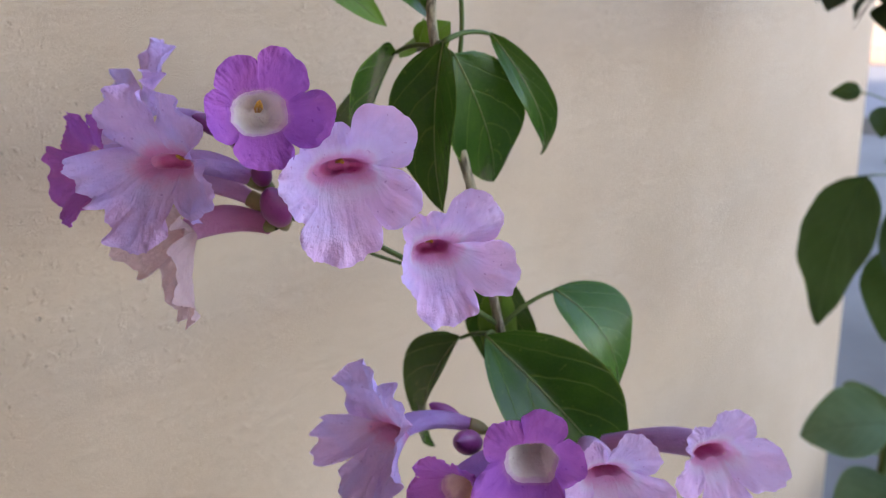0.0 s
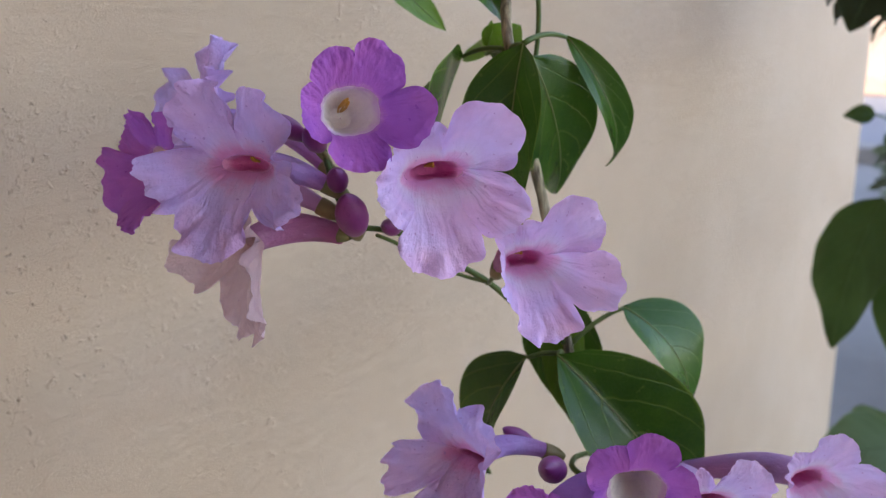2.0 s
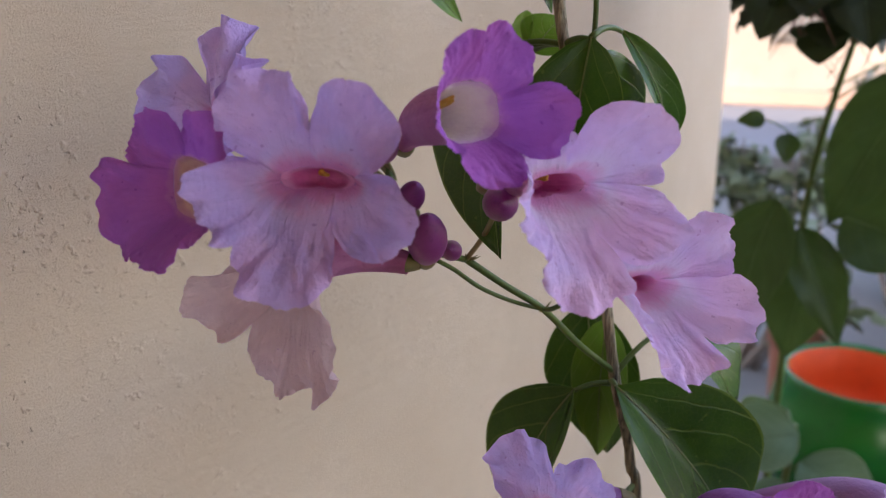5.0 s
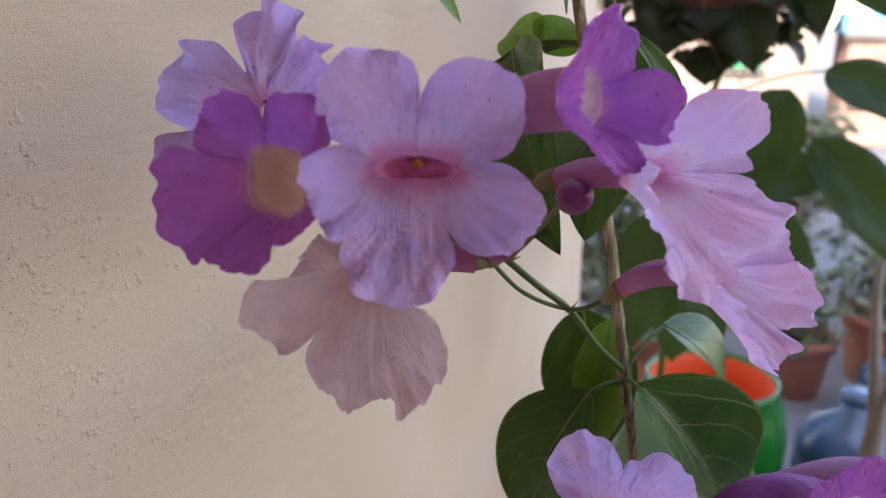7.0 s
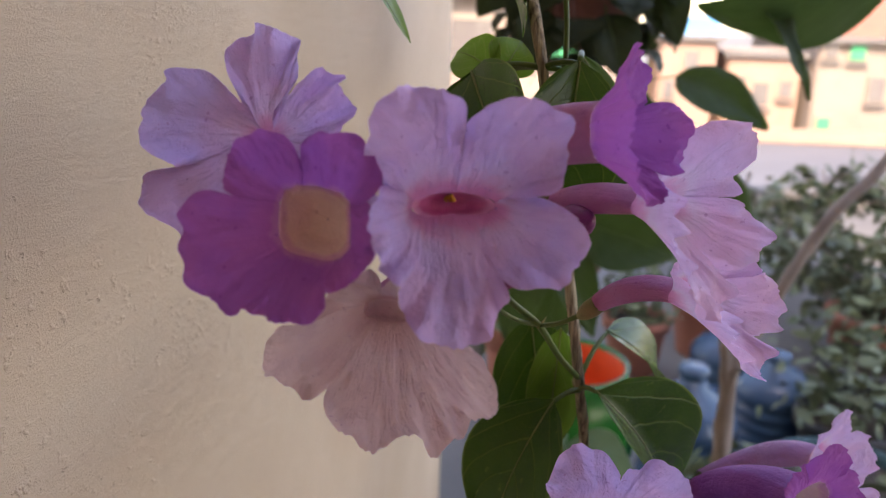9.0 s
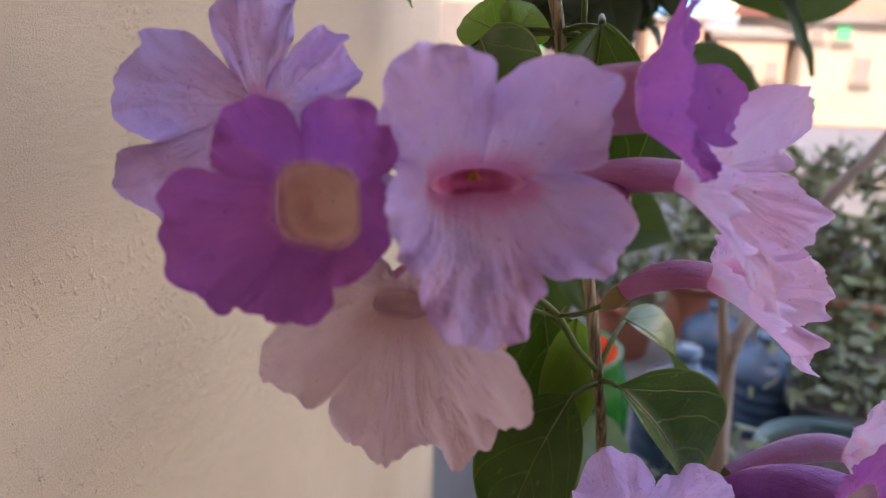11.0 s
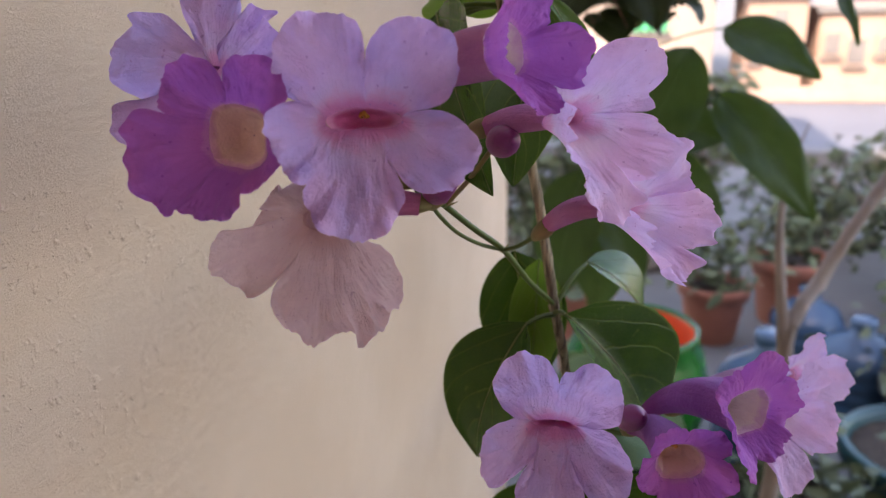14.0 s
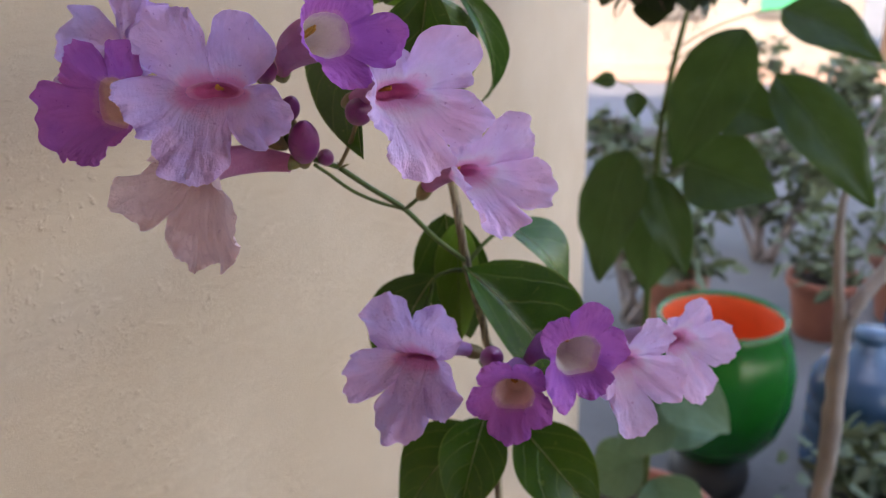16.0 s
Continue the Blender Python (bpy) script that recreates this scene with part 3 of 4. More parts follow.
# upper cluster
flower(vine, (-0.0349, -0.1065, 1.0912), (0.33, -0.93, 0.12), (-0.0300, -0.0780, 1.0780), ((49, 26, 11.4), (113, 26.5, 8.4), (193, 20.5, 22.0), (262, 25.8, 17.4), (336, 26.5, 12.0)), ((86, 12.8, 6.8), (161, 15.5, 9.0), (224, 18.0, 17.0), (300, 13.0, 7.0), (8, 11.0, 4.5)), LILAC, TUBE, PINK_THROAT, 0.0088, 0.0030, seed=3, ruffle=0.0031, lip=0.45, curl=0.6, deep=0.16, spread=0.10, blunt=0.6, frill=1.25)
flower(vine, (-0.0042, -0.0914, 1.1060), (0.89, -0.42, 0.14), (-0.0400, -0.0640, 1.0905), ((63, 19.0, 4.2), (117, 16.8, 10.5), (170, 16.2, 11.5), (272, 16.4, 10.8), (356, 19.8, 12.5)), ((87, 14.0, 6.5), (146, 14.0, 10.0), (218, 11.5, 10.5), (304, 11.5, 9.5), (18, 13.5, 4.5)), PURPLE, TUBE_PINK, WHITE_THROAT, 0.0082, 0.0066, seed=5, ruffle=0.0010, bulge=0.35, curl=0.4, deep=0.40, square=0.8, spread=0.10, frill=0.4)
flower(vine, (0.0085, -0.0745, 1.0872), (0.82, -0.56, 0.05), (-0.0180, -0.0585, 1.0812), ((40, 24.5, 17.7, 0.2), (108, 14.5, 1.0, 0.2), (186, 18.0, 19.0), (254, 25.0, 20.5), (334, 22.0, 22.0)), ((72, 12.5, 4.0), (150, 13.5, 6.0), (222, 17.0, 20.0), (300, 18.0, 16.0), (3, 13.5, 9.5)), PINK, TUBE_PINK, PINK_THROAT, 0.0082, 0.0031, seed=8, bulge=0.5, ruffle=0.0022, lip=0.5, deep=0.3, spread=0.06, blunt=0.58, curl=0.8, frill=1.0)
flower(vine, (0.0225, -0.0527, 1.0578), (0.81, -0.57, 0.05), (-0.0013, -0.0373, 1.0444), ((43, 25.3, 13.7, 0.15), (110, 12.5, 1.0, 0.2), (190, 12.5, 21.0), (272, 17.8, 24.0), (345, 23.8, 20.5)), ((70, 13.0, 3.0), (150, 10.5, 5.0), (222, 12.5, 20.0), (312, 13.5, 17.0), (18, 14.0, 11.5)), PINK, TUBE_PINK, PINK_THROAT, 0.0066, 0.0030, seed=11, bulge=0.5, ruffle=0.0022, lip=0.5, deep=0.3, spread=0.06, blunt=0.58, curl=0.8, frill=1.0)
flower(vine, (-0.0606, -0.1190, 1.0893), (-0.10, -0.98, 0.10), (-0.0350, -0.0770, 1.0700), ((72, 19.2, 1.0), (132, 21.0, 6.0), (196, 24.5, 10.5, 0.16), (262, 17.8, 11.0), (338, 14.5, 6.5)), ((104, 12.3, 0.5), (160, 14.5, 6.5), (238, 18.5, 9.0), (298, 13.0, 9.0), (25, 12.5, 2.0)), PURPLE, TUBE_FADED, PEACH_THROAT, 0.0076, 0.0072, seed=14, stamen=False, ruffle=0.0018, bulge=0.8, curl=0.5, deep=0.11, square=0.72, spread=0.08, frill=0.55, blunt=0.48)
flower(vine, (-0.0500, -0.0985, 1.0640), (0.0, -0.96, -0.22), (-0.0296, -0.0790, 1.0640), ((48, 15.0, 6.0), (130, 15.0, 6.0), (194, 24.0, 18.5, 0.06), (262, 29.0, 13.5, 0.0), (300, 28.0, 17.5), (345, 26.5, 20.5)), (None, (160, 14.0, 11.0), (228, 14.5, 10.0), (280, 27.0, 15.0), (324, 26.0, 19.0), None), FADED, TUBE_PINK, FADED, 0.0060, 0.0036, seed=17, stamen=False, ruffle=0.0030, bulge=0.3, deep=0.04, wide=0.003, spread=0.1, curl=0.8, frill=0.8, blunt=0.5)
flower(vine, (-0.0784, -0.0935, 1.1022), (-0.10, -0.98, 0.10), (-0.0420, -0.0700, 1.0800), ((40, 22.0, 1.0, -0.28), (107, 25.8, -9.0, -0.06), (176, 31.5, 3.0, 0.16), (219, 31.5, 5.5, 0.2, 30), (300, 13.0, 3.0)), ((72, 6.5, -0.5), (143, 11.0, -1.0), (203, 20.0, 2.5), (262, 9.0, 1.0), (350, 9.0, 0.5)), LILAC, TUBE, LILAC, 0.0010, 0.0005, seed=21, stamen=False, ruffle=0.0036, bulge=0.2, blunt=0.42, curl=0.9, frill=1.5)
for b, e, r in (((-0.0265, -0.0755, 1.0650), (-0.0205, -0.0830, 1.0790), 0.0052), ((-0.0300, -0.0780, 1.0790), (-0.0235, -0.0835, 1.0865), 0.0034), ((-0.0365, -0.0785, 1.0915), (-0.0285, -0.0885, 1.0990), 0.0036), ((-0.0110, -0.0640, 1.0785), (-0.0045, -0.0755, 1.0822), 0.0046), ((-0.0310, -0.0540, 1.0595), (-0.0262, -0.0640, 1.0640), 0.0030), ((-0.0400, -0.0820, 1.0950), (-0.0370, -0.0960, 1.1040), 0.0032)):
    bud(vine, b, e, r)
    k = J0 if b[1] > -0.07 else K0 if b[2] < 1.085 else K0 + Vector((-0.004, -0.002, 0.018))
    part("bud_stalk", rope(smooth_line([k, (k + Vector(b)) / 2 + Vector((0, 0.001, -0.001)), b], 5), 0.0008, 7), CALYX, vine)

# lower cluster
flower(vine, (0.0075, -0.0640, 0.9906), (0.05, -0.98, 0.12), (0.0180, -0.0318, 0.9787), ((56, 27.2, 14.0), (119, 27.6, 8.5), (200, 22.0, 21.0), (266, 24.0, 20.5), (350, 23.0, 22.0)), ((86, 17.5, 8.8), (152, 13.2, 12.0), (226, 10.5, 14.5), (308, 12.5, 16.0), (22, 13.5, 13.5)), LILAC, TUBE, PINK_THROAT, 0.0068, 0.0016, seed=31, ruffle=0.0029, lip=0.75, deep=0.14, spread=0.08, blunt=0.6, curl=0.6, frill=1.25)
flower(vine, (0.0451, -0.0705, 0.9863), (0.22, -0.97, 0.05), (0.030, -0.025, 0.968), ((58, 16.0, 8.0), (122, 16.5, 8.5), (178, 14.8, 8.0), (264, 14.5, 8.5), (350, 14.0, 9.0)), None, PURPLE, TUBE_PURPLE, PEACH_THROAT, 0.0070, 0.0056, seed=33, ruffle=0.0012, bulge=0.8, curl=0.4, deep=0.18, square=0.72, notch=0.74, frill=0.35)
flower(vine, (0.0640, -0.0585, 0.9985), (0.58, -0.80, 0.12), (0.034, -0.020, 0.970), ((76, 19.8, 4.0), (124, 17.0, 2.5), (216, 18.0, 15.5, 0.0), (290, 13.5, 8.0), (10, 17.0, 4.0)), ((101, 12.8, 1.0), (168, 12.0, 5.0), (250, 10.5, 7.0), (330, 11.5, 5.0), (44, 13.5, 2.5)), PURPLE, TUBE_PURPLE, WHITE_THROAT, 0.0080, 0.0066, seed=35, ruffle=0.0014, bulge=0.8, curl=0.4, deep=0.32, square=0.75, frill=0.35)
flower(vine, (0.0740, -0.0340, 0.9860), (0.72, -0.68, 0.05), (0.046, -0.008, 0.968), ((60, 20.5, 12.5), (118, 14.0, 4.0), (196, 16.0, 10.0), (262, 24.5, 14.0), (330, 21.0, 15.0)), None, PINK, TUBE_FADED, PINK_THROAT, 0.0060, 0.0026, seed=37, bulge=0.5, ruffle=0.0016, notch=0.58, lip=0.5, deep=0.25, spread=0.06, blunt=0.58, curl=0.8, frill=0.9)
flower(vine, (0.0890, 0.0080, 0.9770), (0.82, -0.56, 0.10), (0.049, 0.003, 0.9665), ((72, 20.0, 9.0, 0.0), (130, 14.0, 4.0), (200, 18.0, 10.0), (272, 24.0, 14.0), (345, 20.5, 15.0)), ((100, 12.0, 4.0), None, None, None, (34, 14.0, 8.0)), PINK, TUBE_FADED, PINK_THROAT, 0.0066, 0.0034, seed=39, bulge=0.5, ruffle=0.0016, notch=0.58, lip=0.5, deep=0.25, spread=0.06, blunt=0.62, curl=0.6, wide=0.0032, bend=0.35, frill=0.5)
for b, e, r in (((0.0280, -0.0450, 0.9835), (0.0340, -0.0600, 0.9945), 0.0044), ((0.0110, -0.0360, 0.9820), (0.0045, -0.0445, 0.9905), 0.0030), ((0.0475, -0.0010, 0.9640), (0.0540, -0.0085, 0.9715), 0.0024)):
    bud(vine, b, e, r)

# leaves at the upper node, then the lower
NB, BC = NB0, (-0.0075, -0.0110, 1.1174)
leaf(vine, BC, (-0.0137, -0.0117, 1.0533), (0.09, -0.86, 0.29), 0.0187, 0.54, 0.08, LEAF, NB, seed=1)
leaf(vine, (-0.0082, -0.0056, 1.1126), (-0.0232, 0.0286, 1.0548), (0.42, -0.33, 0.44), 0.0200, 0.20, 0.10, LEAF, NB, seed=2)
leaf(vine, (-0.0063, 0.0126, 1.1185), (-0.0094, 0.0446, 1.0648), (0.95, -0.70, 0.53), 0.0080, 0.58, 0.235, LEAF_MID, BC, seed=3)
leaf(vine, (-0.0423, -0.0030, 1.1129), (-0.0127, -0.0607, 1.0625), (-0.30, -0.56, 0.21), 0.0215, 0.56, 0.03, LEAF, NB, seed=4)
leaf(vine, (-0.0340, 0.001, 1.1125), (-0.0500, 0.020, 1.1180), (0.2, -0.9, 0.2), 0.0100, 0.25, 0.1, LEAF_PALE, NB, seed=14)
leaf(vine, (-0.0330, 0.003, 1.1115), (-0.0270, 0.013, 1.1225), (0.2, -0.9, 0.2), 0.0095, 0.25, 0.1, LEAF_PALE, NB, seed=15)
leaf(vine, (0.0058, -0.0132, 1.0068), (0.0378, 0.0295, 0.9325), (0.61, -0.65, 0.67), 0.0276, 0.65, 0.11, LEAF, (0.001, -0.003, 1.002), seed=5)
leaf(vine, (-0.0079, -0.0130, 1.0020), (-0.0270, -0.0150, 0.9430), (-0.35, -0.75, 0.45), 0.0205, 0.45, 0.14, LEAF, (0.001, -0.004, 1.002), seed=6)
leaf(vine, (0.0113, 0.0240, 1.0146), (0.0345, 0.0368, 0.9710), (1.0, 0.04, 0.40), 0.0195, 0.30, 0.18, LEAF_MID, (0.001, 0.002, 1.003), seed=7)
leaf(vine, (-0.0180, 0.0230, 1.0180), (-0.0090, 0.0280, 0.9530), (0.1, -0.9, 0.25), 0.0195, 0.25, 0.06, LEAF, seed=9)
leaf(vine, (-0.0065, 0.0120, 1.0190), (-0.0105, 0.0210, 0.9560), (0.1, -0.95, 0.2), 0.0115, 0.25, 0.06, LEAF_PALE, seed=10)
leaf(vine, (-0.0783, -0.0120, 1.1484), (-0.0657, 0.0137, 1.1209), (0.91, -0.51, 0.93), 0.0092, 0.21, 0.0, LEAF_PALE, (-0.048, 0.006, 1.200), seed=8)
leaf(vine, (-0.0479, -0.0179, 1.1545), (-0.0263, 0.0024, 1.1238), (0.87, -0.24, 0.44), 0.0149, 0.46, 0.13, LEAF_MID, (-0.048, 0.006, 1.200), seed=11)
# leaves below the lower cluster
leaf(vine, (0.006, -0.004, 0.925), (-0.022, -0.030, 0.885), (-0.2, -0.8, 0.5), 0.020, 0.3, 0.12, LEAF, (0.012, 0.010, 0.925), seed=41)
leaf(vine, (0.012, -0.010, 0.935), (0.010, -0.040, 0.900), (0.2, -0.7, 0.6), 0.016, 0.3, 0.12, LEAF, (0.012, 0.010, 0.925), seed=42)
leaf(vine, (0.024, 0.004, 0.925), (0.062, 0.000, 0.885), (0.3, -0.7, 0.6), 0.019, 0.3, 0.12, LEAF, (0.012, 0.010, 0.925), seed=43)

# ---- broad-leaved potted sapling beside the wall's end ----
sap = tagged(empty("potted_sapling", (-0.02, 0.82, 0)), "broad-leaved green sapling in a terracotta pot on the yard", "plant")


def flower_pot(parent, place, r, h, material, soil=True, name="pot"):
    x, y, z = place
    ob = part(name, turned(((0.001, 0), (r * 0.68, 0), (r * 0.72, h * 0.03), (r * 0.93, h * 0.78), (r * 0.94, h * 0.80), (r * 1.04, h * 0.81), (r * 1.06, h * 0.97), (r * 1.03, h), (r * 0.95, h), (r * 0.93, h * 0.9), (r * 0.90, h * 0.86)), place), material, parent)
    if soil:
        part("soil", turned(((r * 0.92, h * 0.87), (r * 0.6, h * 0.9), (r * 0.25, h * 0.89), (0.001, h * 0.91)), place, 24), SOIL, parent)
    return ob


flower_pot(sap, (-0.02, 0.82, 0), 0.13, 0.26, TERRACOTTA)
part("stem", rope(smooth_line([(-0.02, 0.82, 0.22), (-0.02, 0.76, 0.5), (-0.01, 0.68, 0.80), (0.005, 0.64, 1.0), (0.06, 0.64, 1.25)], 6), [0.006 - 0.00015 * i for i in range(25)], 8, 0.2), STEM_GREEN, sap)
for b, e, f, w in (
        ((-0.018, 0.530, 0.943), (-0.042, 0.510, 0.795), (-0.3, -0.9, 0.2), 0.040),
        ((0.000, 0.560, 0.909), (0.049, 0.540, 0.801), (0.3, -0.9, 0.2), 0.027),
        ((0.085, 0.570, 1.064), (0.025, 0.545, 0.919), (-0.1, -0.9, 0.3), 0.042),
        ((0.034, 0.600, 0.914), (0.132, 0.575, 0.888), (0.0, -0.8, 0.5), 0.050),
        ((0.117, 0.600, 1.081), (0.210, 0.570, 1.032), (0.1, -0.8, 0.5), 0.030),
        ((0.117, 0.620, 1.012), (0.225, 0.590, 0.880), (0.3, -0.9, 0.2), 0.037),
        ((0.288, 0.520, 1.175), (0.109, 0.480, 1.150), (0.0, -0.6, -0.5), 0.048),
        ((0.159, 0.510, 1.170), (0.216, 0.480, 1.069), (0.6, -0.7, 0.1), 0.016),
        ((-0.043, 0.570, 1.010), (-0.068, 0.560, 1.009), (0.1, -0.9, 0.4), 0.010),
        ((-0.023, 0.570, 0.998), (-0.019, 0.560, 0.970), (0.4, -0.9, 0.1), 0.013),
        ((0.010, 0.600, 0.860), (0.000, 0.580, 0.760), (-0.2, -0.9, 0.3), 0.036),
        ((0.060, 0.620, 0.980), (0.130, 0.610, 0.960), (0.0, -0.8, 0.5), 0.036)):
    leaf(sap, b, e, f, w, 0.22, 0.08, BIG_LEAF, (-0.005 + 0.1 * max(0.0, b[2] - 1.0), 0.645, b[2] - 0.05), wave=0.06, seed=b[0] * 91)

# ---- hanging basket with trailing roots ----
bask = tagged(empty("hanging_basket", (0.012, 0.52, 1.09)), "hanging coir basket, dark leaves, dry roots trailing below", "basket")
HB = Vector((0.012, 0.52, 1.205))
part("liner", turned(((0.001, -0.095), (0.03, -0.09), (0.055, -0.065), (0.072, -0.02), (0.078, 0.03), (0.073, 0.035), (0.062, 0.0), (0.001, -0.01)), HB, 28), ROOTS, bask)
part("hanger", rope([HB + Vector((0.075, 0, 0.03)), HB + Vector((0, 0, 0.5)), HB + Vector((-0.075, 0, 0.03))], 0.0015, 6), PALE_BARK, bask)
rr = random.Random(5)
for i in range(70):
    a, q = rr.uniform(0, 6.28), rr.uniform(0.02, 0.07)
    p = HB + Vector((q * math.cos(a), q * math.sin(a), -0.095 + 0.75 * q * q / 0.078 * 0.9))
    ln = 0.008 + 0.055 * rr.random() ** 2
    part("root", rope([p, p + Vector((rr.uniform(-0.01, 0.01), rr.uniform(-0.01, 0.01), -ln * 0.5)), p + Vector((rr.uniform(-0.03, 0.03), rr.uniform(-0.02, 0.02), -ln))], [0.0009, 0.0006, 0.0003], 4), ROOTS, bask)
for i in range(120):
    a = rr.uniform(0, 6.28)
    q = rr.uniform(0.015, 0.075)
    p = HB + Vector((q * math.cos(a), q * math.sin(a), rr.uniform(-0.11, -0.03) + 0.5 * max(0.0, q - 0.05)))
    o = Vector((0.55 * math.cos(a), 0.55 * math.sin(a), rr.uniform(-1.0, -0.2))).normalized()
    leaf(bask, p, p + o * rr.uniform(0.018, 0.029), Vector((math.cos(a), math.sin(a), 0.35)), rr.uniform(0.017, 0.024), 0.15, 0.1, DARK_TRAIL, wave=0.07, seed=i, rib=False)

# longer trailing leaves on the wall side
for b, e in (((-0.050, 0.52, 1.185), (-0.088, 0.50, 1.135)), ((-0.030, 0.50, 1.17), (-0.052, 0.47, 1.115)), ((0.07, 0.50, 1.17), (0.098, 0.48, 1.115)), ((0.03, 0.46, 1.14), (0.045, 0.44, 1.085)), ((-0.02, 0.46, 1.14), (-0.035, 0.44, 1.092))):
    leaf(bask, b, e, (0.1, -0.9, 0.3), 0.026, 0.2, 0.1, DARK_TRAIL, (HB.x, HB.y, HB.z), wave=0.07, seed=b[0] * 55)

# ---- seedlings low by the wall ----
seedl = tagged(empty("pale_seedling", (0.01, 0.57, 0)), "pale grey-green broad seedling in a dark nursery pot", "plant")
flower_pot(seedl, (0.01, 0.57, 0), 0.10, 0.22, SOIL)
part("stem", rope(smooth_line([(0.01, 0.57, 0.19), (0.015, 0.56, 0.45), (0.02, 0.55, 0.70)], 6), 0.004, 7), STEM_GREEN, seedl)
for b, e, f, w in (((0.047, 0.61, 0.697), (-0.032, 0.59, 0.660), (0.1, -0.6, 0.8), 0.032), ((0.06, 0.61, 0.625), (0.012, 0.57, 0.585), (0.1, -0.6, 0.8), 0.030),
                   ((0.05, 0.62, 0.66), (0.13, 0.60, 0.62), (0.0, -0.6, 0.8), 0.032), ((0.03, 0.65, 0.70), (0.00, 0.69, 0.62), (-0.2, -0.8, 0.5), 0.034),
                   ((0.045, 0.63, 0.58), (0.12, 0.66, 0.585), (0.0, -0.6, 0.8), 0.022), ((0.035, 0.62, 0.55), (-0.03, 0.61, 0.50), (0.0, -0.6, 0.8), 0.034), ((0.045, 0.61, 0.53), (0.10, 0.58, 0.47), (0.0, -0.6, 0.8), 0.036)):
    b, e = Vector(b) + Vector((-0.02, -0.07, 0.0)), Vector(e) + Vector((-0.02, -0.07, 0.0))
    leaf(seedl, b, e, f, w * 1.25, 0.2, 0.12, GREY_LEAF, (0.018, 0.555, b[2] - 0.03), wave=0.05, seed=e[0] * 77)

# ---- small pale-barked tree ----
def blades(points, size, seed, droop=0.3):
    """Many small leaves in one mesh, a folded blade at each point."""
    r = random.Random(seed)
    bm = bmesh.new()
    for p in points:
        d = Vector((r.gauss(0, 1), r.gauss(0, 1), r.gauss(-droop, 0.6))).normalized()
        s = d.orthogonal().normalized()
        s.rotate(Matrix.Rotation(r.uniform(0, 6.28), 3, d))
        k = size * r.uniform(0.6, 1.3)
        up = d.cross(s)
        v = [bm.verts.new(Vector(p) + q) for q in (Vector(), d * k * 0.35 + s * k * 0.24 + up * k * 0.06, d * k * 0.75 + s * k * 0.16 + up * k * 0.04, d * k, d * k * 0.75 - s * k * 0.16 + up * k * 0.04, d * k * 0.35 - s * k * 0.24 + up * k * 0.06, d * k * 0.5)]
        for a, b in ((1, 2), (2, 3), (3, 4), (4, 5)):
            bm.faces.new((v[6], v[a], v[b]))
        bm.faces.new((v[0], v[1], v[6]))
        bm.faces.new((v[0], v[6], v[5]))
    return bm


tree = tagged(empty("young_tree", (0.222, 0.60, 0)), "slim young tree with a forked pale bark trunk", "tree")
part("trunk", rope(smooth_line([(0.205, 0.60, 0.0), (0.214, 0.60, 0.35), (0.219, 0.60, 0.58), (0.216, 0.605, 0.72), (0.226, 0.615, 0.76), (0.254, 0.64, 0.80), (0.315, 0.67, 0.91), (0.42, 0.72, 1.06), (0.47, 0.77, 1.46)], 7), [0.0120 - 0.00012 * i for i in range(57)], 12, 0.5), PALE_BARK, tree)
part("limb", rope(smooth_line([(0.216, 0.605, 0.71), (0.208, 0.61, 0.77), (0.200, 0.63, 0.86), (0.212, 0.66, 0.93), (0.23, 0.69, 0.97)], 7), [0.0082 - 0.00026 * i for i in range(29)], 10, 0.4), PALE_BARK, tree)
# ---- pots and jugs on the yard ----
pot = tagged(empty("bucket_planter", (0.064, 1.33, 0)), "round green plastic planter with an orange inside", "planter")
PP = (0.064, 1.33, 0.0)
part("shell", turned(((0.001, 0.09), (0.070, 0.092), (0.108, 0.115), (0.140, 0.165), (0.158, 0.23), (0.160, 0.30), (0.148, 0.365), (0.132, 0.40), (0.136, 0.418), (0.130, 0.423), (0.125, 0.412)), PP, 48), GREEN_PLASTIC, pot)
part("lining", turned(((0.125, 0.413), (0.120, 0.39), (0.116, 0.34), (0.112, 0.28), (0.001, 0.27)), PP, 40), ORANGE_PLASTIC, pot)
# Made-up support; its black fills the dark area below the planter.
part("stand", turned(((0.001, 0.0), (0.085, 0.0), (0.090, 0.03), (0.08, 0.09), (0.001, 0.092)), PP, 32), BLACK_PLASTIC, pot, "black support added where it is dark below the planter")


def jug(place, r, h, material):
    ob = tagged(empty("water_jug", place), "big dusty blue-grey plastic water jug standing on the yard", "jug", "water jugs on the yard")
    ribs = [(0.001, 0.0), (r * 0.9, 0.0), (r, h * 0.03)]
    for k in range(4):
        z = h * (0.08 + 0.14 * k)
        ribs += [(r, z), (r * 0.95, z + h * 0.03), (r * 0.95, z + h * 0.05), (r, z + h * 0.08)]
    ribs += [(r * 0.98, h * 0.68), (r * 0.75, h * 0.82), (r * 0.3, h * 0.90), (r * 0.26, h), (0.001, h)]
    part("body", turned(ribs, place, 36), material, ob)
    part("cap", turned(((r * 0.3, h * 0.97), (r * 0.32, h * 1.0), (r * 0.3, h * 1.05), (0.001, h * 1.05)), place, 20), BLUE_PLASTIC, ob)
    return ob


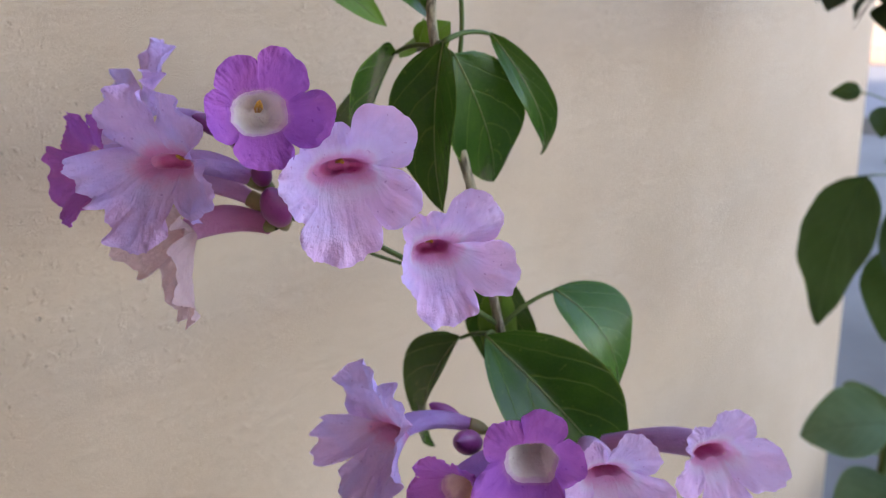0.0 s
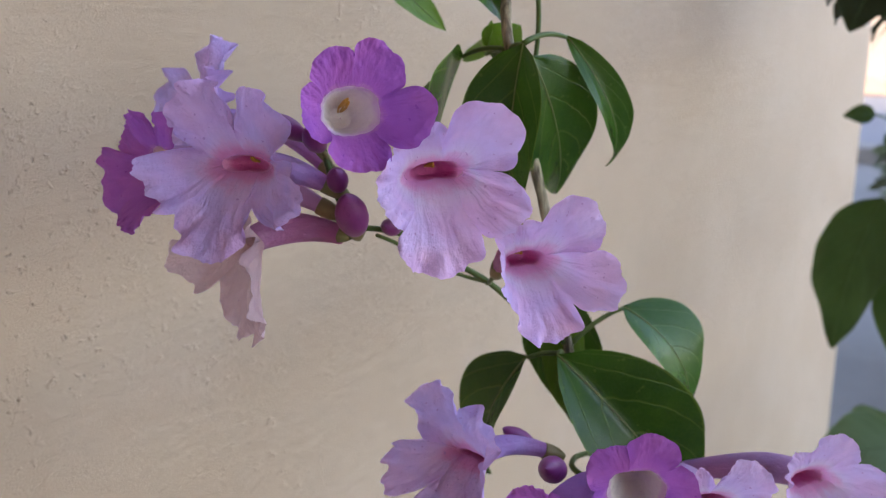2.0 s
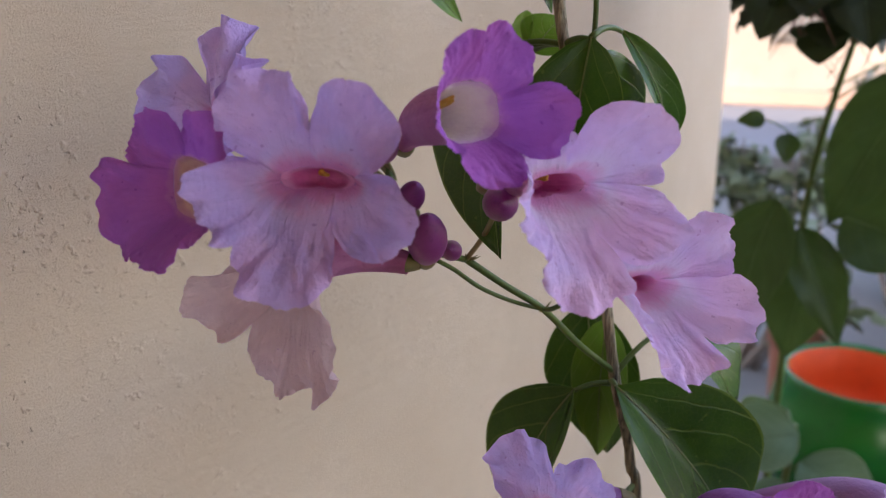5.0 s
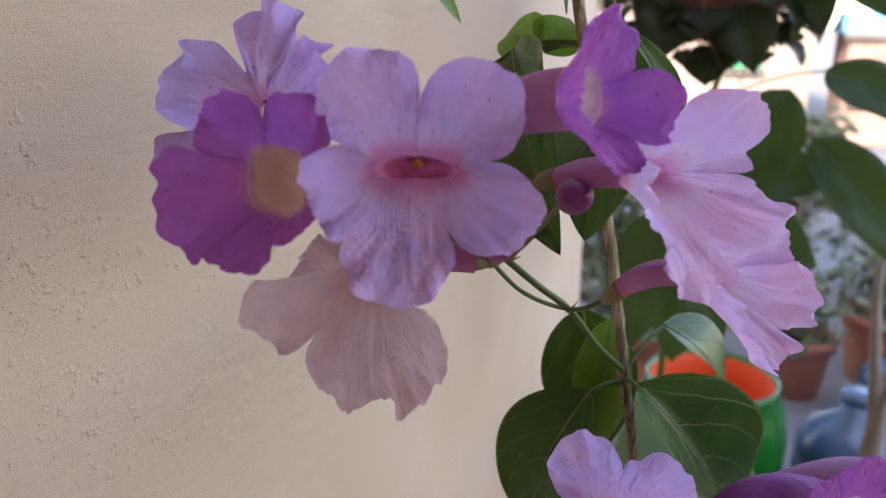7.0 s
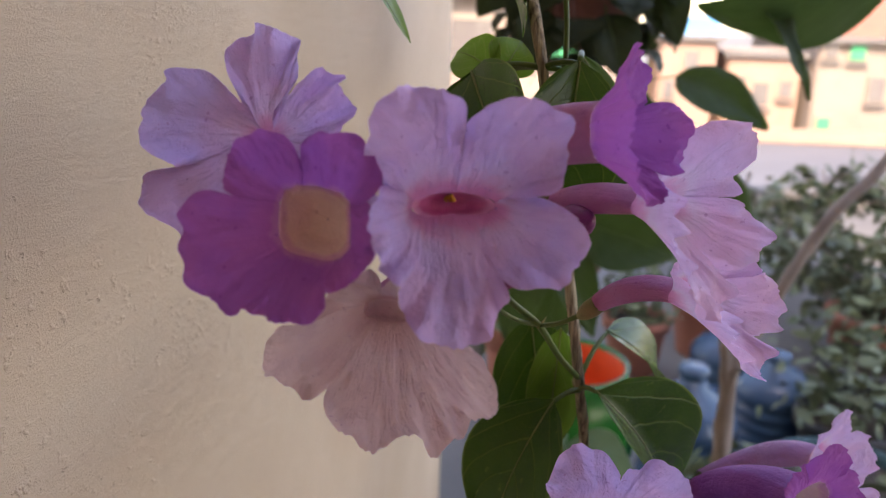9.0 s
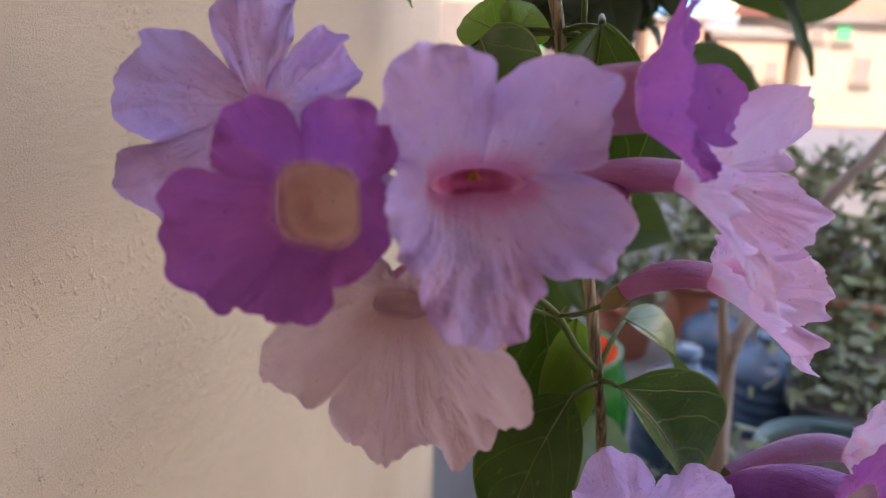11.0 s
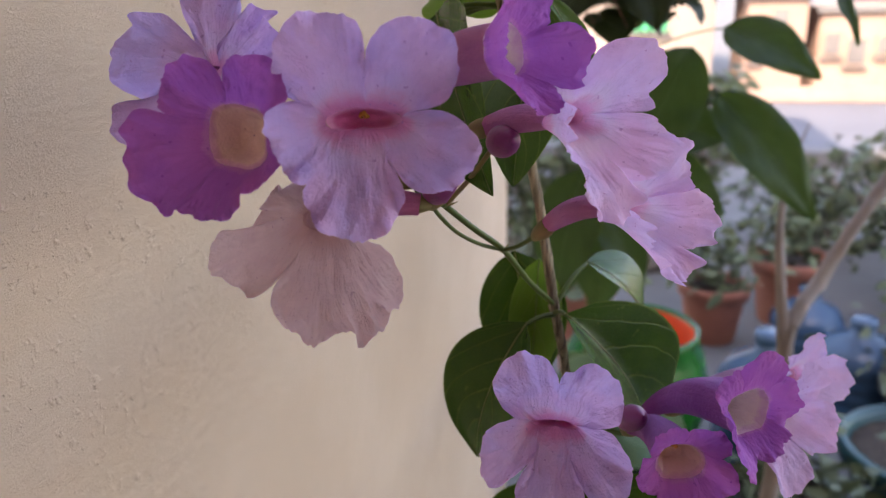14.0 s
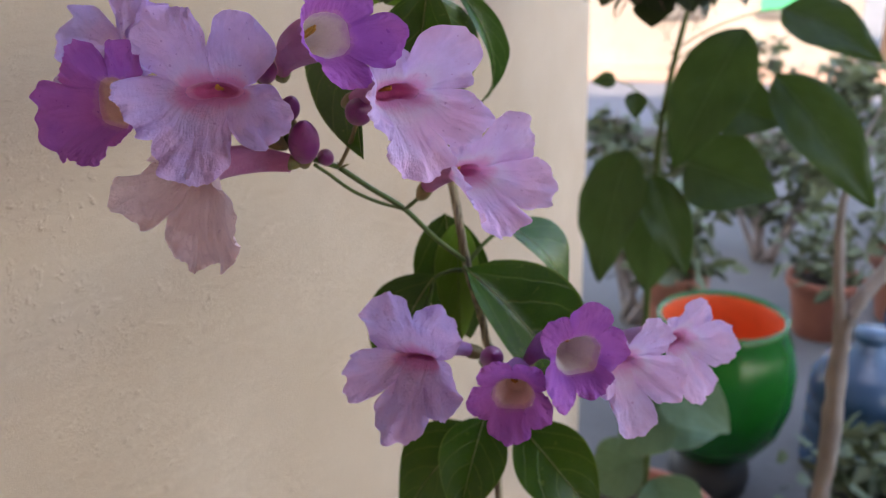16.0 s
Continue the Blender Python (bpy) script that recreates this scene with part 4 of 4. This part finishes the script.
jug((0.375, 1.50, 0), 0.115, 0.34, BLUE_PLASTIC)
jug((0.66, 1.80, 0), 0.11, 0.27, BLUE_PLASTIC)
jug((0.58, 2.05, 0), 0.105, 0.26, BLUE_PLASTIC)
teal = tagged(empty("teal_planter", (0.67, 1.28, 0)), "dark teal plastic planter filled with soil", "planter")
flower_pot(teal, (0.67, 1.28, 0), 0.17, 0.22, TEAL_PLASTIC)
for x, y, r, h in ((-0.070, 1.70, 0.078, 0.37), (0.60, 2.45, 0.13, 0.24), (0.33, 2.25, 0.11, 0.2), (1.1, 2.3, 0.14, 0.25)):
    o = tagged(empty("clay_pot", (x, y, 0)), "weathered terracotta pot with a small leafy plant", "pot", "clay pots on the yard")
    flower_pot(o, (x, y, 0), r, h, TERRACOTTA)
    g = random.Random(x * 31)
    pts = [Vector((x, y, h)) + Vector((g.gauss(0, r * 0.6), g.gauss(0, r * 0.6), abs(g.gauss(0.08, 0.08)))) for k in range(160)]
    part("foliage", blades(pts, 0.06, int(x * 50)), SHRUB_LEAF, o)

# Made-up black pots, put here to darken a part of the yard.
for x, y, r, h in ((0.36, 1.12, 0.10, 0.18), (0.80, 1.62, 0.13, 0.20), (0.52, 1.02, 0.10, 0.16), (0.95, 1.15, 0.13, 0.2), (0.98, 2.0, 0.13, 0.2)):
    o = tagged(empty("dark_filler_pot", (x, y, 0)), "made-up dusty black pot with a low plant, added to darken the yard", "pot", "nursery pots on the yard")
    flower_pot(o, (x, y, 0), r, h, BLACK_PLASTIC)
    g = random.Random(x * 57 + y)
    pts = [Vector((x, y, h)) + Vector((g.gauss(0, r * 0.7), g.gauss(0, r * 0.7), abs(g.gauss(0.04, 0.05)))) for k in range(150)]
    part("foliage", blades(pts, 0.055, int(x * 70)), SHRUB_LEAF, o)


def shrub(name, place, radius, height, count, leafsize, seed, label, material=None, stems=7):
    """An open shrub: bent stems with side twigs, small leaves strung along the twigs."""
    r = random.Random(seed)
    ob = tagged(empty(name, place), label, "shrub")
    base = Vector(place)
    pts = []
    for k in range(stems):
        a = 6.28 * k / stems + r.uniform(-0.4, 0.4)
        end = base + Vector((math.cos(a) * radius * r.uniform(0.4, 1), math.sin(a) * radius * r.uniform(0.4, 1), height * r.uniform(0.7, 1.05)))
        line = smooth_line([base + Vector((0.03 * math.cos(a), 0.03 * math.sin(a), 0)), base.lerp(end, 0.45) + Vector((r.gauss(0, 0.07), r.gauss(0, 0.07), 0.05)), end], 8)
        part("branch", rope(line, [0.014 * (1 - 0.8 * i / (len(line) - 1)) for i in range(len(line))], 6), PALE_BARK, ob)
        for q in range(9):
            s = line[r.randrange(4, len(line))]
            e = s + Vector((r.gauss(0, 1), r.gauss(0, 1), r.gauss(0.35, 0.6))).normalized() * radius * r.uniform(0.25, 0.5)
            tw = [s, s.lerp(e, 0.5) + Vector((r.gauss(0, 0.015), r.gauss(0, 0.015), 0.01)), e]
            part("twig", rope(tw, [0.004, 0.003, 0.0015], 5), PALE_BARK, ob)
            for i in range(count // (stems * 9)):
                t = r.uniform(0.2, 1.05)
                pts.append(s.lerp(e, t) + Vector((r.gauss(0, 0.02), r.gauss(0, 0.02), r.gauss(0, 0.02))))
    part("leaves", blades(pts, leafsize, seed + 1), material or SHRUB_LEAF, ob)
    return ob


shrub("garden_shrub", (1.25, 2.6, 0), 0.55, 0.58, 2200, 0.055, 3, "open garden shrub with thin bare branches and small leaves")
shrub("garden_shrub", (0.85, 3.3, 0), 0.55, 0.50, 1300, 0.06, 23, "dense low garden shrub with small dark leaves")
shrub("garden_shrub", (1.75, 2.75, 0), 0.6, 0.55, 1300, 0.06, 29, "dense low garden shrub with small dark leaves")
shrub("garden_shrub", (2.3, 3.4, 0), 0.7, 0.55, 2600, 0.06, 9, "open garden shrub with thin bare branches and small leaves")
shrub("garden_shrub", (0.15, 2.9, 0), 0.36, 0.84, 1800, 0.06, 13, "low leafy shrub near the end of the wall")
shrub("garden_shrub", (-0.25, 2.15, 0), 0.17, 0.70, 1300, 0.05, 41, "low leafy shrub near the end of the wall")

# ---- street and houses beyond ----
road = part("road", grid([[(x, y, 0.004) for x in (-60, 0, 60)] for y in (5.3, 6.8, 8.3)]), ROAD, smooth=False)
tagged(road, "sun-bleached grey street beyond the yard", "road", kind="structure")
kerb = part("kerb", box(-60, 5.1, 0.0, 60, 5.3, 0.10, 0.01), CONCRETE, smooth=False)
tagged(kerb, "low worn concrete kerb along the street", "kerb", kind="structure")


def house(name, x0, x1, y, depth, h, walls, roofmat, label, openings, rise=0.7, eaves=0.2):
    """A block with a pitched roof, a plinth, a fascia board and framed openings with sills; openings: kind, left, foot, right, head, material."""
    ob = tagged(empty(name, ((x0 + x1) / 2, y, 0)), label, "house")
    part("wall", box(x0, y, 0, x1, y + depth, h, 0.02), walls, ob, smooth=False)
    part("plinth", box(x0 - 0.015, y - 0.02, 0, x1 + 0.015, y - 0.002, 0.10, 0.004), CONCRETE, ob, smooth=False)
    bm = bmesh.new()
    o = eaves
    a = [bm.verts.new(p) for p in ((x0 - o, y - o, h), (x1 + o, y - o, h), (x1 + o, y + depth + o, h), (x0 - o, y + depth + o, h))]
    c = [bm.verts.new(p) for p in ((x0 - o, y + depth / 2, h + rise), (x1 + o, y + depth / 2, h + rise))]
    for f in ((a[0], a[1], c[1], c[0]), (a[2], a[3], c[0], c[1]), (a[1], a[2], c[1]), (a[3], a[0], c[0]), (a[3], a[2], a[1], a[0])):
        bm.faces.new(f)
    roof = part("roof", bm, roofmat, ob, smooth=False)
    part("fascia", box(x0 - o, y - o - 0.015, h - 0.05, x1 + o, y - o - 0.003, h + 0.015, 0.003), CONCRETE, roof, smooth=False)
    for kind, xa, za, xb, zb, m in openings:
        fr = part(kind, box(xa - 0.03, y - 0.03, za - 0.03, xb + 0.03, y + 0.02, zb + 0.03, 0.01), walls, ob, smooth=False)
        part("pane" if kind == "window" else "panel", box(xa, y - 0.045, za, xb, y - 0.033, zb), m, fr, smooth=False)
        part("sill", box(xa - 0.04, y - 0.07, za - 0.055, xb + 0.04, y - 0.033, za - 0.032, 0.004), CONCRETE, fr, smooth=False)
    return ob


# Houses are drawn undersized and near; their true distance is not known.
house("street_house", 1.20, 1.80, 8.75, 1.2, 1.08, ORANGE_WALL, BLUE_ROOF, "undersized orange painted house under a blue sheet roof", (("window", 1.46, 0.74, 1.60, 0.92, DARK_GLASS), ("window", 1.26, 0.40, 1.36, 0.60, DARK_GLASS)), 0.22, 0.06)
house("street_house", 1.95, 2.75, 8.9, 1.6, 0.92, ORANGE_WALL, WHITE_WALL, "low peach painted house with a flat roof", (("window", 2.02, 0.45, 2.16, 0.66, DARK_GLASS), ("window", 2.25, 0.35, 2.42, 0.60, DARK_GLASS), ("window", 2.54, 0.45, 2.66, 0.62, DARK_GLASS)), 0.05, 0.05)
# The low green window stands in for a door-like green patch.
house("street_house", 2.85, 4.9, 8.7, 3.0, 1.10, WHITE_WALL, TERRACOTTA, "undersized whitewashed house with small green openings under a tile roof", (("window", 3.15, 0.88, 3.30, 1.03, GREEN_PAINT), ("window", 2.92, 0.09, 3.05, 0.26, GREEN_PAINT), ("window", 2.90, 0.90, 3.02, 1.06, DARK_GLASS), ("window", 3.40, 0.45, 3.55, 0.70, DARK_GLASS), ("window", 3.8, 0.5, 4.2, 0.95, DARK_GLASS)), 0.55, 0.10)
house("street_house", -3.4, 0.9, 9.0, 4.0, 1.5, WHITE_WALL, TERRACOTTA, "whitewashed house under a faded tile roof", (("window", -1.3, 0.7, -0.7, 1.2, DARK_GLASS), ("window", -0.1, 0.7, 0.4, 1.2, GREEN_PAINT)), 0.7, 0.2)
house("street_house", 5.3, 9.0, 9.2, 4.0, 1.8, WHITE_WALL, TERRACOTTA, "whitewashed house under a faded tile roof", (("window", 5.9, 0.8, 6.4, 1.4, DARK_GLASS), ("window", 7.4, 0.8, 7.9, 1.4, DARK_GLASS)), 0.7, 0.2)
low = part("boundary_wall", box(-8, 8.3, 0, 12, 8.42, 0.16, 0.02), ORANGE_WALL, smooth=False)
tagged(low, "low peach painted boundary wall across the street", "wall", kind="structure")
